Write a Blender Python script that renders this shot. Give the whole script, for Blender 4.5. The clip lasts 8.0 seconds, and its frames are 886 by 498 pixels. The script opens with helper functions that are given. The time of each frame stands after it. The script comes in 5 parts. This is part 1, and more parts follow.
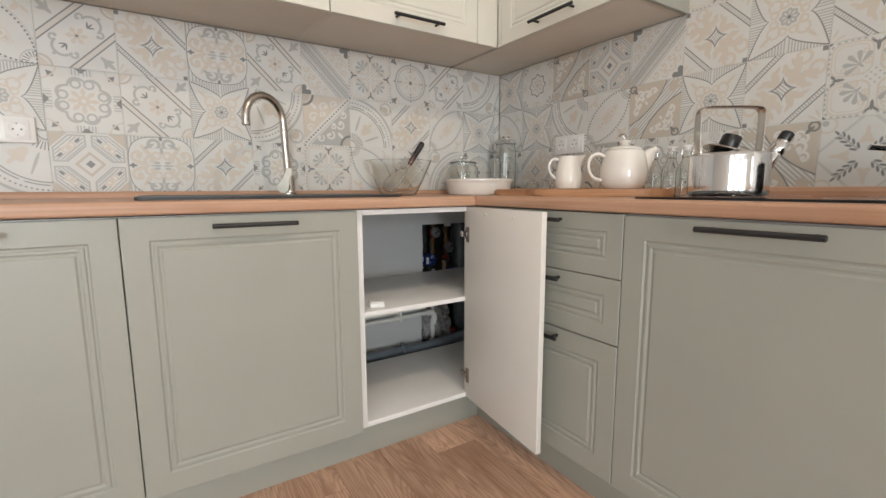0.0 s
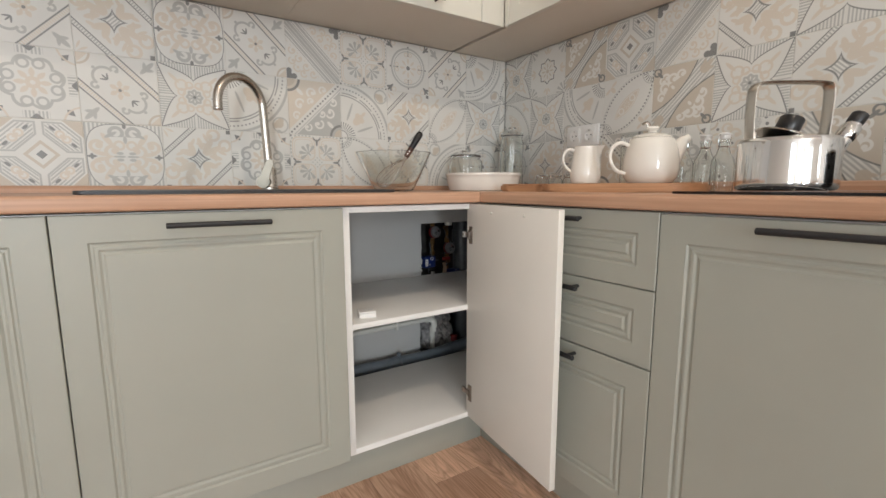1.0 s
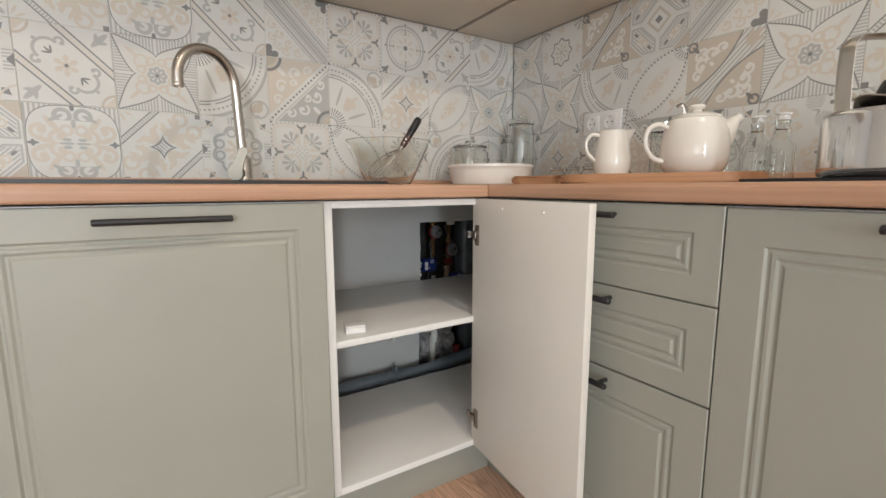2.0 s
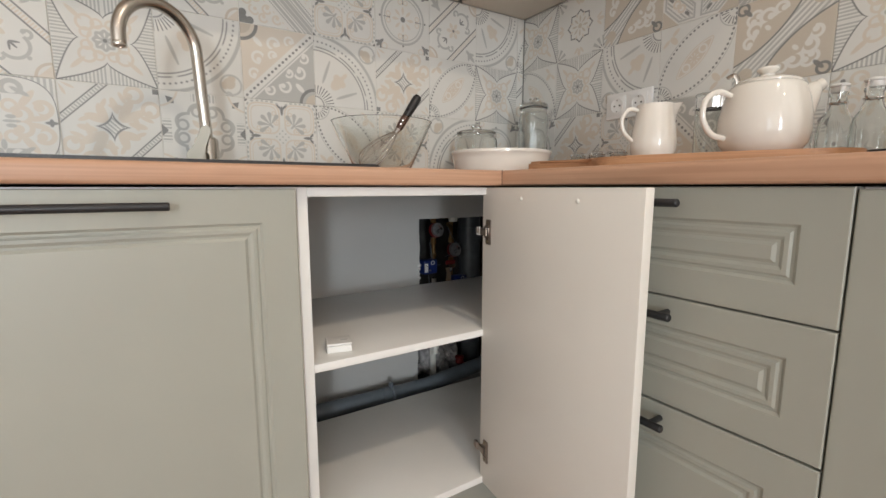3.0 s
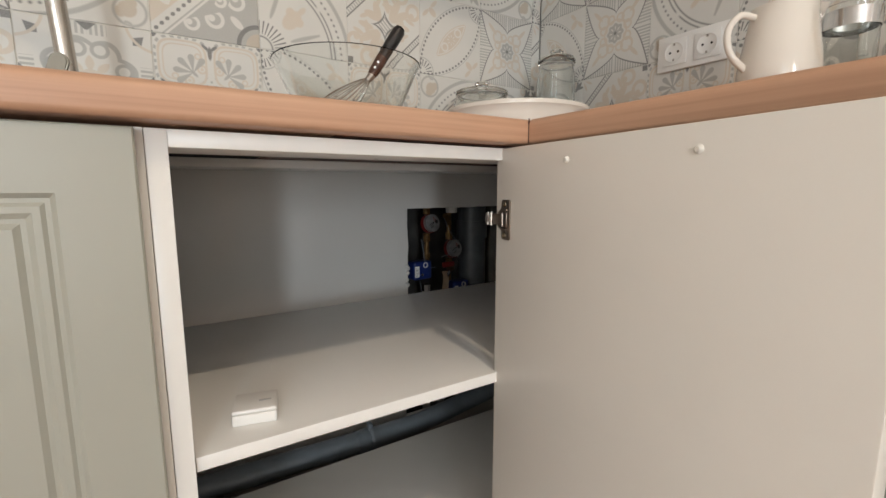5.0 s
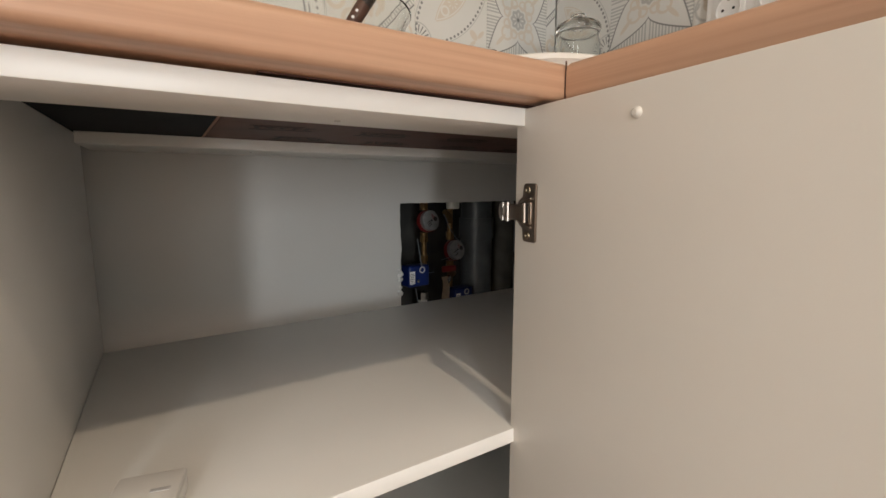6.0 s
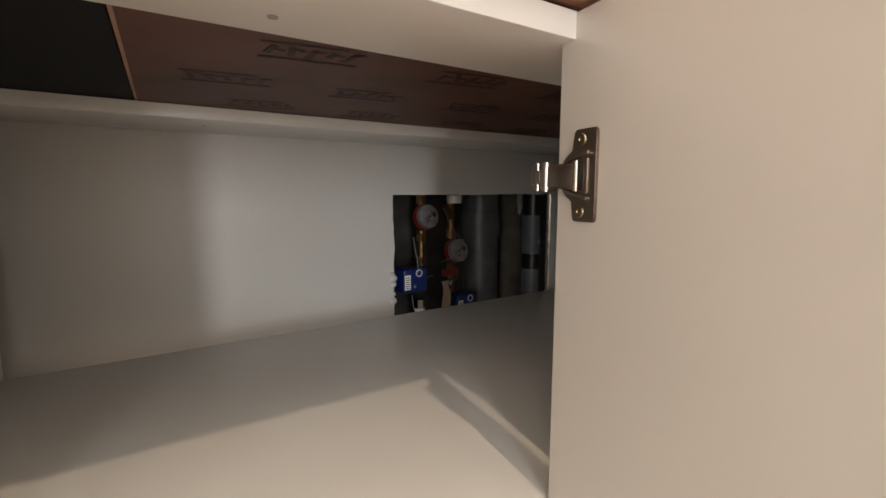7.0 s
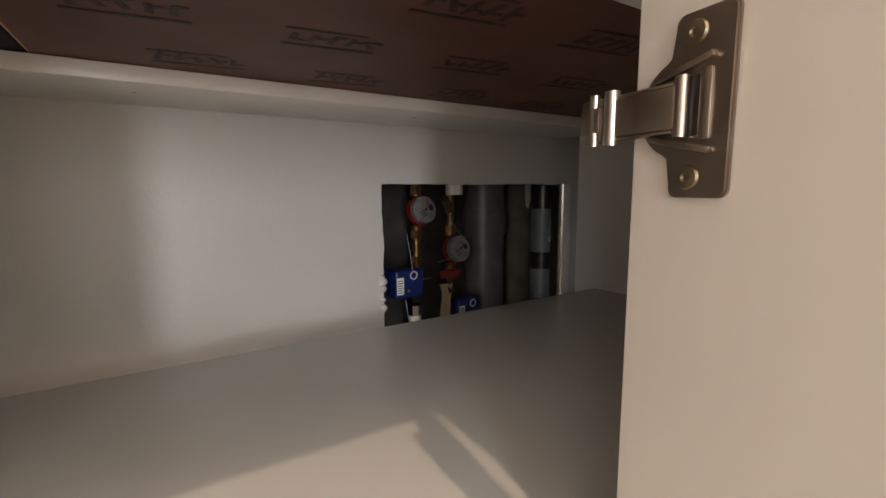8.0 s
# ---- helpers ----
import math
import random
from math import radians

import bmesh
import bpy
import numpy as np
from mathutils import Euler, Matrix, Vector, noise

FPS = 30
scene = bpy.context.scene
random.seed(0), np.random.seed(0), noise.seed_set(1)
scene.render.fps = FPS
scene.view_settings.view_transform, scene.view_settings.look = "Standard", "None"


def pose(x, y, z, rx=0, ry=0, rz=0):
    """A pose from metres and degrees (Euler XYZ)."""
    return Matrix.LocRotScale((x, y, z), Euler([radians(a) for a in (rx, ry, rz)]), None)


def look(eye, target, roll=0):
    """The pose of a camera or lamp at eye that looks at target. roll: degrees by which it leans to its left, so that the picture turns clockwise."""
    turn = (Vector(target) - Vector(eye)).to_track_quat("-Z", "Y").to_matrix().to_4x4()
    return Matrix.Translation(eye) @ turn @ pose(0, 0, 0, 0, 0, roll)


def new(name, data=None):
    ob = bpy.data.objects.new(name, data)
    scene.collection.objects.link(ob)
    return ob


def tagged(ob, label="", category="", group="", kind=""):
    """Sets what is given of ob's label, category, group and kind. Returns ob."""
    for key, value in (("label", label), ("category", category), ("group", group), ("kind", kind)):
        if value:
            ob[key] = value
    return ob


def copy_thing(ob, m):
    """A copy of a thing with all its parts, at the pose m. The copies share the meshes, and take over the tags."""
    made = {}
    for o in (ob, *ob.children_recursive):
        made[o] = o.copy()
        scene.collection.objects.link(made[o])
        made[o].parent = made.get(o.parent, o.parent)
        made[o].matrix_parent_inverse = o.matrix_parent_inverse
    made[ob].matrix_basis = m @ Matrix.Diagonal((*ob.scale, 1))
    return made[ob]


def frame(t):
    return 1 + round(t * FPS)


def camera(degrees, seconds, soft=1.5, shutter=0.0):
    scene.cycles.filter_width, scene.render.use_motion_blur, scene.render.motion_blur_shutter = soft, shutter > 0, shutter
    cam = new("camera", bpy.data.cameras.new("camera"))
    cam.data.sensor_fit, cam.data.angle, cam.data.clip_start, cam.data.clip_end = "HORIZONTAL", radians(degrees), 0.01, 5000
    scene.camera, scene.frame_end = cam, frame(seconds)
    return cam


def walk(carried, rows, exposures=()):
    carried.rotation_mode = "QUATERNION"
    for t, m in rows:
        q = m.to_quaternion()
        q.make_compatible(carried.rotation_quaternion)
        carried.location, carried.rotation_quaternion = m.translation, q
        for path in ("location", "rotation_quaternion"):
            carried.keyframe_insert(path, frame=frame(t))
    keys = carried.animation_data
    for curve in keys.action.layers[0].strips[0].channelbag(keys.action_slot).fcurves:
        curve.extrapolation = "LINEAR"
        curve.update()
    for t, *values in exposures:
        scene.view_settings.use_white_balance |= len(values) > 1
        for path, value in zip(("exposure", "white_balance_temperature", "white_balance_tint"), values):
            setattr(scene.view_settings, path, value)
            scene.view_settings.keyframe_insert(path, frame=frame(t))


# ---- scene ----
cam = camera(90.4, 8.0)
PATH = [
    (0, (-1.556, -1.864, 0.89), (-0.485, -0.197, 0.618), -0.2),
    (0.5, (-1.509, -1.792, 0.885), (-0.44, -0.124, 0.61), -0.1),
    (1, (-1.452, -1.716, 0.878), (-0.39, -0.045, 0.599), -0.1),
    (2.5, (-1.296, -1.458, 0.84), (-0.238, 0.216, 0.563), -0.1),
    (3, (-1.247, -1.369, 0.825), (-0.185, 0.303, 0.55), -0.0),
    (3.5, (-1.207, -1.285, 0.82), (-0.135, 0.379, 0.534), -0.1),
    (4, (-1.148, -1.213, 0.801), (-0.082, 0.456, 0.519), 0.0),
    (5.5, (-0.986, -0.991, 0.764), (0.072, 0.684, 0.483), -0.1),
    (6, (-0.932, -0.912, 0.753), (0.119, 0.766, 0.47), 0.0),
    (6.5, (-0.901, -0.848, 0.738), (0.162, 0.824, 0.467), -0.2),
    (7, (-0.855, -0.782, 0.718), (0.204, 0.896, 0.462), -0.1),
    (7.5, (-0.804, -0.715, 0.71), (0.241, 0.969, 0.437), -0.4),
    (8, (-0.779, -0.676, 0.703), (0.27, 1.005, 0.435), -0.4),
]
walk(cam, [(t, look(eye, target, roll)) for t, eye, target, roll in PATH], [(0, -0.31, 6620, 11), (3.5, -0.28, 6680, 11), (5.5, -0.29, 6980, 12), (6.5, -0.12, 7400, 14), (8, 0.17, 7650, 17)])

# ---- light ----
world = bpy.data.worlds.new("world")
scene.world = world
world.use_nodes = True
sky = world.node_tree.nodes.new("ShaderNodeTexSky")
sky.sky_type, sky.sun_disc = "NISHITA", False
sky.sun_elevation, sky.sun_rotation = radians(35), radians(120)
world.node_tree.links.new(sky.outputs[0], world.node_tree.nodes["Background"].inputs[0])
world.node_tree.nodes["Background"].inputs[1].default_value = 0.1

WEST, SOUTH, TOP = -4.7, -7.5, 2.6          # the room behind the camera
WIN = (-4.02, -2.20, 0.12, 2.25)             # windows in the south wall: x0, x1, z0, z1
WIN_SPLIT = -3.40                                 # made-up split of the window lamp: strong to the west, weak to the east
# unseen small window, added for frontal fill and a glint on the crockery
FILL_WIN = (-0.52, -0.10, 0.9, 2.2)
SIDE_FILL = (-4.70, -3.60, 0.4, 2.2)              # made-up fill window in the west wall: y0, y1, z0, z1
KEY_LAMP = (-0.82, -2.03)                    # gimbal spot turned towards the open cabinet
LAMPS = [(-2.1, -2.2, 2.5), (-2.1, -1.1, 1.5), (-0.95, -3.3, 1.5), (-2.1, -3.4, 1.5), (-1.5, -4.4, 1.5)]


def area_lamp(name, m, size_x, size_y, power, colour):
    d = bpy.data.lights.new(name, "AREA")
    d.shape, d.size, d.size_y, d.energy, d.color = "RECTANGLE", size_x, size_y, power, colour
    ob = new(name, d)
    ob.matrix_world = m
    return ob


for wx0, wx1, power in ((WIN[0], WIN_SPLIT, 215), (WIN_SPLIT, WIN[1], 30)):
    area_lamp("window_light", pose((wx0 + wx1) / 2, SOUTH - 0.02, (WIN[2] + WIN[3]) / 2, 90, 0, 0), wx1 - wx0, WIN[3] - WIN[2], power, (0.81, 0.92, 1.0))
# added frontal fill through the made-up small window
area_lamp("window_light", pose((FILL_WIN[0] + FILL_WIN[1]) / 2, SOUTH - 0.02, (FILL_WIN[2] + FILL_WIN[3]) / 2, 90, 0, 0), FILL_WIN[1] - FILL_WIN[0], FILL_WIN[3] - FILL_WIN[2], 10, (0.92, 0.965, 1.0))
# added side fill, placed to reach into the open cabinet
area_lamp("window_light", pose(WEST - 0.02, (SIDE_FILL[0] + SIDE_FILL[1]) / 2, (SIDE_FILL[2] + SIDE_FILL[3]) / 2, 90, 0, -90), SIDE_FILL[1] - SIDE_FILL[0], SIDE_FILL[3] - SIDE_FILL[2], 42, (0.81, 0.92, 1.0))
for lx, ly, power in LAMPS:
    d = bpy.data.lights.new("ceiling_spot_light", "AREA")
    d.shape, d.size, d.energy, d.color = "DISK", 0.045, power, (1.0, 0.83, 0.64)
    ob = new("ceiling_spot_light", d)
    ob.location = (lx, ly, TOP - 0.03)
d = bpy.data.lights.new("ceiling_spot_light", "SPOT")
d.spot_size, d.spot_blend, d.shadow_soft_size, d.energy, d.color = radians(84), 1.0, 0.022, 50, (1.0, 0.86, 0.68)
new("ceiling_spot_light", d).matrix_world = look((*KEY_LAMP, TOP - 0.03), (-0.85, -0.5, 0.7))


# ---- building helpers ----
def link_mesh(name, bm, material, smooth=35):
    me = bpy.data.meshes.new(name)
    bmesh.ops.recalc_face_normals(bm, faces=bm.faces)
    bm.to_mesh(me)
    bm.free()
    if material:
        me.materials.append(material)
    if smooth:
        me.shade_smooth()
        me.set_sharp_from_angle(angle=radians(smooth))
    return new(name, me)


def part(name, bm, material, parent, label="", smooth=35):
    ob = link_mesh(name, bm, material, smooth)
    ob.parent = parent
    return tagged(ob, label)


def thing(name, label, category, loc=(0, 0, 0), rz=0, group="", kind=""):
    ob = new(name)
    ob.empty_display_size = 0.05
    ob.matrix_basis = pose(*loc, 0, 0, rz)
    return tagged(ob, label, category, group, kind)


def structure(name, bm, material, label="", smooth=35):
    ob = link_mesh(name, bm, material, smooth)
    return tagged(ob, label, "", "", "structure")


def box(x0, x1, y0, y1, z0, z1, bevel=0.0, seg=2, bm=None):
    b = bmesh.new()
    bmesh.ops.create_cube(b, size=1)
    for v in b.verts:
        v.co = ((x0 + x1) / 2 + v.co.x * (x1 - x0), (y0 + y1) / 2 + v.co.y * (y1 - y0), (z0 + z1) / 2 + v.co.z * (z1 - z0))
    if bevel:
        bmesh.ops.bevel(b, geom=b.edges[:], offset=bevel, segments=seg, affect="EDGES", profile=0.5)
    return join(bm, b) if bm else b


def join(bm, other, m=None):
    if m is not None:
        other.transform(m)
    me = bpy.data.meshes.new("tmp")
    other.to_mesh(me)
    other.free()
    bm.from_mesh(me)
    bpy.data.meshes.remove(me)
    return bm


def lathe(profile, seg=48, closed=False):
    """A turned body round z from (radius, height) pairs."""
    bm = bmesh.new()
    rings = []
    for r, z in profile:
        if r < 1e-5:
            rings.append([bm.verts.new((0, 0, z))])
        else:
            rings.append([bm.verts.new((r * math.cos(2 * math.pi * i / seg), r * math.sin(2 * math.pi * i / seg), z)) for i in range(seg)])
    pairs = list(zip(rings, rings[1:])) + ([(rings[-1], rings[0])] if closed else [])
    for a, b in pairs:
        for i in range(seg):
            j = (i + 1) % seg
            if len(a) == 1 and len(b) > 1:
                bm.faces.new((a[0], b[i], b[j]))
            elif len(b) == 1 and len(a) > 1:
                bm.faces.new((a[i], a[j], b[0]))
            elif len(a) > 1:
                bm.faces.new((a[i], a[j], b[j], b[i]))
    return bm


def spline(points, n=8):
    """A smooth line through the points (Catmull-Rom)."""
    p = [Vector(q) for q in points]
    p = [2 * p[0] - p[1]] + p + [2 * p[-1] - p[-2]]
    out = []
    for i in range(1, len(p) - 2):
        for k in range(n):
            t = k / n
            a, b, c, d = p[i - 1], p[i], p[i + 1], p[i + 2]
            out.append(0.5 * ((2 * b) + (c - a) * t + (2 * a - 5 * b + 4 * c - d) * t * t + (3 * b - a - 3 * c + d) * t ** 3))
    return out + [p[-2]]


def tube(points, radius, seg=12, cap=True, squash=1.0):
    """A round bar along the points; radius a number or one per point."""
    bm = bmesh.new()
    p = [Vector(q) for q in points]
    rad = radius if isinstance(radius, (list, tuple)) else [radius] * len(p)
    tang = [(p[min(i + 1, len(p) - 1)] - p[max(i - 1, 0)]).normalized() for i in range(len(p))]
    u = tang[0].orthogonal().normalized()
    rings = []
    for i, q in enumerate(p):
        u = (u - tang[i] * u.dot(tang[i])).normalized()
        v = tang[i].cross(u)
        rings.append([bm.verts.new(q + rad[i] * (math.cos(2 * math.pi * k / seg) * u + squash * math.sin(2 * math.pi * k / seg) * v)) for k in range(seg)])
    for a, b in zip(rings, rings[1:]):
        for i in range(seg):
            j = (i + 1) % seg
            bm.faces.new((a[i], a[j], b[j], b[i]))
    if cap:
        bm.faces.new(rings[0][::-1])
        bm.faces.new(rings[-1])
    return bm


def prism(outline, z0, z1, bevel=0.0):
    """An outline in x, y pulled up from z0 to z1."""
    bm = bmesh.new()
    low = [bm.verts.new((x, y, z0)) for x, y in outline]
    high = [bm.verts.new((x, y, z1)) for x, y in outline]
    n = len(low)
    bm.faces.new(low[::-1])
    bm.faces.new(high)
    for i in range(n):
        bm.faces.new((low[i], low[(i + 1) % n], high[(i + 1) % n], high[i]))
    if bevel:
        bmesh.ops.bevel(bm, geom=[e for e in bm.edges if abs(e.verts[0].co.z - e.verts[1].co.z) < 1e-6], offset=bevel, segments=2, affect="EDGES")
    return bm


def rounded(x0, x1, y0, y1, r, n=6):
    out = []
    for cx, cy, a in ((x1 - r, y1 - r, 0), (x0 + r, y1 - r, 90), (x0 + r, y0 + r, 180), (x1 - r, y0 + r, 270)):
        out += [(cx + r * math.cos(radians(a + 90 * k / n)), cy + r * math.sin(radians(a + 90 * k / n))) for k in range(n + 1)]
    return out


# ---- materials ----
def material(name):
    m = bpy.data.materials.new(name)
    m.use_nodes = True
    return m, m.node_tree.nodes, m.node_tree.links, m.node_tree.nodes["Principled BSDF"]


def noise_node(nodes, links, scale, stretch=(1, 1, 1), detail=4.0, random_shift=False):
    tc = nodes.new("ShaderNodeTexCoord")
    mp = nodes.new("ShaderNodeMapping")
    mp.inputs["Scale"].default_value = stretch
    links.new(tc.outputs["Object"], mp.inputs["Vector"])
    if random_shift:
        oi = nodes.new("ShaderNodeObjectInfo")
        mul = nodes.new("ShaderNodeVectorMath")
        mul.operation = "SCALE"
        mul.inputs[0].default_value = (7.0, 13.0, 5.0)
        links.new(oi.outputs["Random"], mul.inputs["Scale"])
        links.new(mul.outputs[0], mp.inputs["Location"])
    n = nodes.new("ShaderNodeTexNoise")
    n.inputs["Scale"].default_value = scale
    n.inputs["Detail"].default_value = detail
    links.new(mp.outputs[0], n.inputs["Vector"])
    return n.outputs["Fac"]


def ramp(nodes, links, fac, stops):
    r = nodes.new("ShaderNodeValToRGB")
    e = r.color_ramp.elements
    while len(e) < len(stops):
        e.new(0.5)
    for k, (at, c) in enumerate(stops):
        e[k].position, e[k].color = at, (*c, 1)
    links.new(fac, r.inputs[0])
    return r.outputs[0]


def bump(nodes, links, height, strength, distance, bsdf):
    b = nodes.new("ShaderNodeBump")
    b.inputs["Strength"].default_value, b.inputs["Distance"].default_value = strength, distance
    links.new(height, b.inputs["Height"])
    links.new(b.outputs[0], bsdf.inputs["Normal"])


def plain(name, colour, rough=0.5, metal=0.0, vary=0.06, scale=6.0, relief=0.0, relief_scale=300.0, coat=0.0, spec=0.5):
    """A plain surface with faint blotches, uneven gloss and fine relief."""
    m, nodes, links, b = material(name)
    f = noise_node(nodes, links, scale)
    lo, hi = [c * (1 - vary) for c in colour], [min(1, c * (1 + vary)) for c in colour]
    links.new(ramp(nodes, links, f, [(0.3, lo), (0.7, hi)]), b.inputs["Base Color"])
    g = noise_node(nodes, links, scale * 4)
    mr = nodes.new("ShaderNodeMapRange")
    mr.inputs["To Min"].default_value, mr.inputs["To Max"].default_value = rough * 0.85, min(1, rough * 1.15)
    links.new(g, mr.inputs["Value"])
    links.new(mr.outputs[0], b.inputs["Roughness"])
    b.inputs["Metallic"].default_value = metal
    b.inputs["Specular IOR Level"].default_value = spec
    b.inputs["Coat Weight"].default_value = coat
    b.inputs["Coat Roughness"].default_value = 0.06
    if relief:
        bump(nodes, links, noise_node(nodes, links, relief_scale, detail=3), 0.4, relief, b)
    return m


def wood(name, light, mid, dark, along="x", rough=0.45, knots=True, tight=1.0, shift=False, fine_mix=0.5):
    m, nodes, links, b = material(name)
    s = {"x": (0.13, 1, 1), "y": (1, 0.13, 1), "z": (1, 1, 0.13)}[along]
    s2 = {"x": (0.012, 1, 1), "y": (1, 0.012, 1), "z": (1, 1, 0.012)}[along]
    broad = noise_node(nodes, links, 11 * tight, s, 6, shift)
    fine = noise_node(nodes, links, 190 * tight, s2, 3, shift)
    col = ramp(nodes, links, broad, [(0.28, dark), (0.46, mid), (0.7, light)])
    mix = nodes.new("ShaderNodeMix")
    mix.data_type, mix.blend_type = "RGBA", "MULTIPLY"
    mix.inputs[0].default_value = fine_mix
    links.new(col, mix.inputs[6])
    links.new(ramp(nodes, links, fine, [(0.3, (0.62, 0.56, 0.5)), (0.6, (1, 1, 1))]), mix.inputs[7])
    out = mix.outputs[2]
    if knots:
        v = nodes.new("ShaderNodeTexVoronoi")
        v.inputs["Scale"].default_value = 5.5
        tc = nodes.new("ShaderNodeTexCoord")
        mp = nodes.new("ShaderNodeMapping")
        mp.inputs["Scale"].default_value = {"x": (0.4, 1, 1), "y": (1, 0.4, 1), "z": (1, 1, 0.4)}[along]
        links.new(tc.outputs["Object"], mp.inputs[0])
        links.new(mp.outputs[0], v.inputs["Vector"])
        k = ramp(nodes, links, v.outputs["Distance"], [(0.02, (0.38, 0.3, 0.25)), (0.1, (1, 1, 1))])
        mk = nodes.new("ShaderNodeMix")
        mk.data_type, mk.blend_type = "RGBA", "MULTIPLY"
        mk.inputs[0].default_value = 0.8
        links.new(out, mk.inputs[6])
        links.new(k, mk.inputs[7])
        out = mk.outputs[2]
    if shift:
        oi = nodes.new("ShaderNodeObjectInfo")
        hv = nodes.new("ShaderNodeHueSaturation")
        mr = nodes.new("ShaderNodeMapRange")
        mr.inputs["To Min"].default_value, mr.inputs["To Max"].default_value = 0.82, 1.15
        links.new(oi.outputs["Random"], mr.inputs["Value"])
        links.new(mr.outputs[0], hv.inputs["Value"])
        links.new(out, hv.inputs["Color"])
        out = hv.outputs[0]
    links.new(out, b.inputs["Base Color"])
    b.inputs["Roughness"].default_value = rough
    bump(nodes, links, fine, 0.25, 0.0004, b)
    return m


def laminate(name, light, mid, dark, rough=0.4):
    """Oak print on planks: growth rings that flow round sparse knots, fine pores."""
    m, nodes, links, b = material(name)

    def math_node(op, a, c, d=None):
        n = nodes.new("ShaderNodeMath")
        n.operation = op
        for k, q in enumerate((a, c, d)):
            if isinstance(q, (int, float)):
                n.inputs[k].default_value = q
            elif q is not None:
                links.new(q, n.inputs[k])
        return n.outputs[0]

    broad = noise_node(nodes, links, 6, (1, 0.075, 1), 2, True)
    wob = noise_node(nodes, links, 40, (1, 0.2, 1), 2, True)
    fine = noise_node(nodes, links, 330, (1, 0.02, 1), 3, True)
    tone = noise_node(nodes, links, 9, (1, 0.25, 1), 5, True)
    tc, mp = nodes.new("ShaderNodeTexCoord"), nodes.new("ShaderNodeMapping")
    oi, mul = nodes.new("ShaderNodeObjectInfo"), nodes.new("ShaderNodeVectorMath")
    mp.inputs["Scale"].default_value = (1, 0.45, 1)
    mul.operation = "SCALE"
    mul.inputs[0].default_value = (11.0, 17.0, 3.0)
    links.new(oi.outputs["Random"], mul.inputs["Scale"])
    links.new(mul.outputs[0], mp.inputs["Location"])
    links.new(tc.outputs["Object"], mp.inputs[0])
    v = nodes.new("ShaderNodeTexVoronoi")
    v.voronoi_dimensions = "2D"
    v.inputs["Scale"].default_value = 3.3
    links.new(mp.outputs[0], v.inputs["Vector"])
    near = math_node("EXPONENT", math_node("MULTIPLY", v.outputs["Distance"], -7.5), 0)
    field = math_node("ADD", math_node("ADD", broad, math_node("MULTIPLY", near, 0.30)), math_node("MULTIPLY", wob, 0.03))
    rings = math_node("MULTIPLY_ADD", math_node("SINE", math_node("MULTIPLY", field, 230.0), 0), 0.5, 0.5)
    out = ramp(nodes, links, tone, [(0.3, dark), (0.48, mid), (0.7, light)])
    for fac, stops, amount in ((rings, [(0.0, (0.74, 0.68, 0.62)), (0.5, (1, 1, 1)), (0.9, (1.06, 1.06, 1.06))], 0.62),
                               (fine, [(0.32, (0.62, 0.55, 0.49)), (0.56, (1, 1, 1))], 0.8),
                               (v.outputs["Distance"], [(0.025, (0.40, 0.30, 0.25)), (0.07, (0.76, 0.70, 0.65)), (0.18, (1, 1, 1))], 0.9)):
        mx = nodes.new("ShaderNodeMix")
        mx.data_type, mx.blend_type = "RGBA", "MULTIPLY"
        mx.inputs[0].default_value = amount
        links.new(out, mx.inputs[6])
        links.new(ramp(nodes, links, fac, stops), mx.inputs[7])
        out = mx.outputs[2]
    hv = nodes.new("ShaderNodeHueSaturation")
    links.new(math_node("MULTIPLY_ADD", oi.outputs["Random"], 0.22, 0.92), hv.inputs["Value"])
    links.new(out, hv.inputs["Color"])
    links.new(hv.outputs[0], b.inputs["Base Color"])
    b.inputs["Roughness"].default_value = rough
    bump(nodes, links, fine, 0.25, 0.0003, b)
    return m


def glass(name, tint=(0.97, 0.99, 0.98), rough=0.0):
    m, nodes, links, b = material(name)
    b.inputs["Base Color"].default_value = (*tint, 1)
    b.inputs["Transmission Weight"].default_value = 1.0
    b.inputs["Roughness"].default_value = rough
    b.inputs["IOR"].default_value = 1.45
    return m


def brushed(name, colour, rough=0.28):
    m, nodes, links, b = material(name)
    f = noise_node(nodes, links, 120, (1, 1, 0.05), 2)
    links.new(ramp(nodes, links, f, [(0.3, [c * 0.9 for c in colour]), (0.7, colour)]), b.inputs["Base Color"])
    b.inputs["Metallic"].default_value = 1.0
    b.inputs["Roughness"].default_value = rough
    return m


M_SAGE = plain("sage_lacquer", (0.378, 0.376, 0.323), 0.40, vary=0.02, relief=0.00008, relief_scale=500)
M_CREAM = plain("cream_lacquer", (0.72, 0.69, 0.61), 0.38, vary=0.02, relief=0.00008, relief_scale=500)
M_CARCASS = plain("white_melamine", (0.85, 0.83, 0.795), 0.33, vary=0.02)
M_EDGE = plain("white_edge_band", (0.83, 0.82, 0.79), 0.35, vary=0.02)
M_TAN = plain("beige_laminate", (0.72, 0.655, 0.57), 0.45, vary=0.02, relief=0.0001, relief_scale=500)
M_DOORBACK = plain("warm_melamine", (0.79, 0.748, 0.685), 0.36, vary=0.015, relief=0.0001, relief_scale=600)
M_BLACK = plain("black_powder_coat", (0.018, 0.018, 0.02), 0.42, vary=0.1, relief=0.0001, relief_scale=900)
# one composite twice: blacker for the shaded underside, lighter for the rim's sheen
M_GRANITE = plain("black_composite_shaded", (0.012, 0.012, 0.013), 0.7, vary=0.4, spec=0.2, scale=500, relief=0.0002, relief_scale=900)
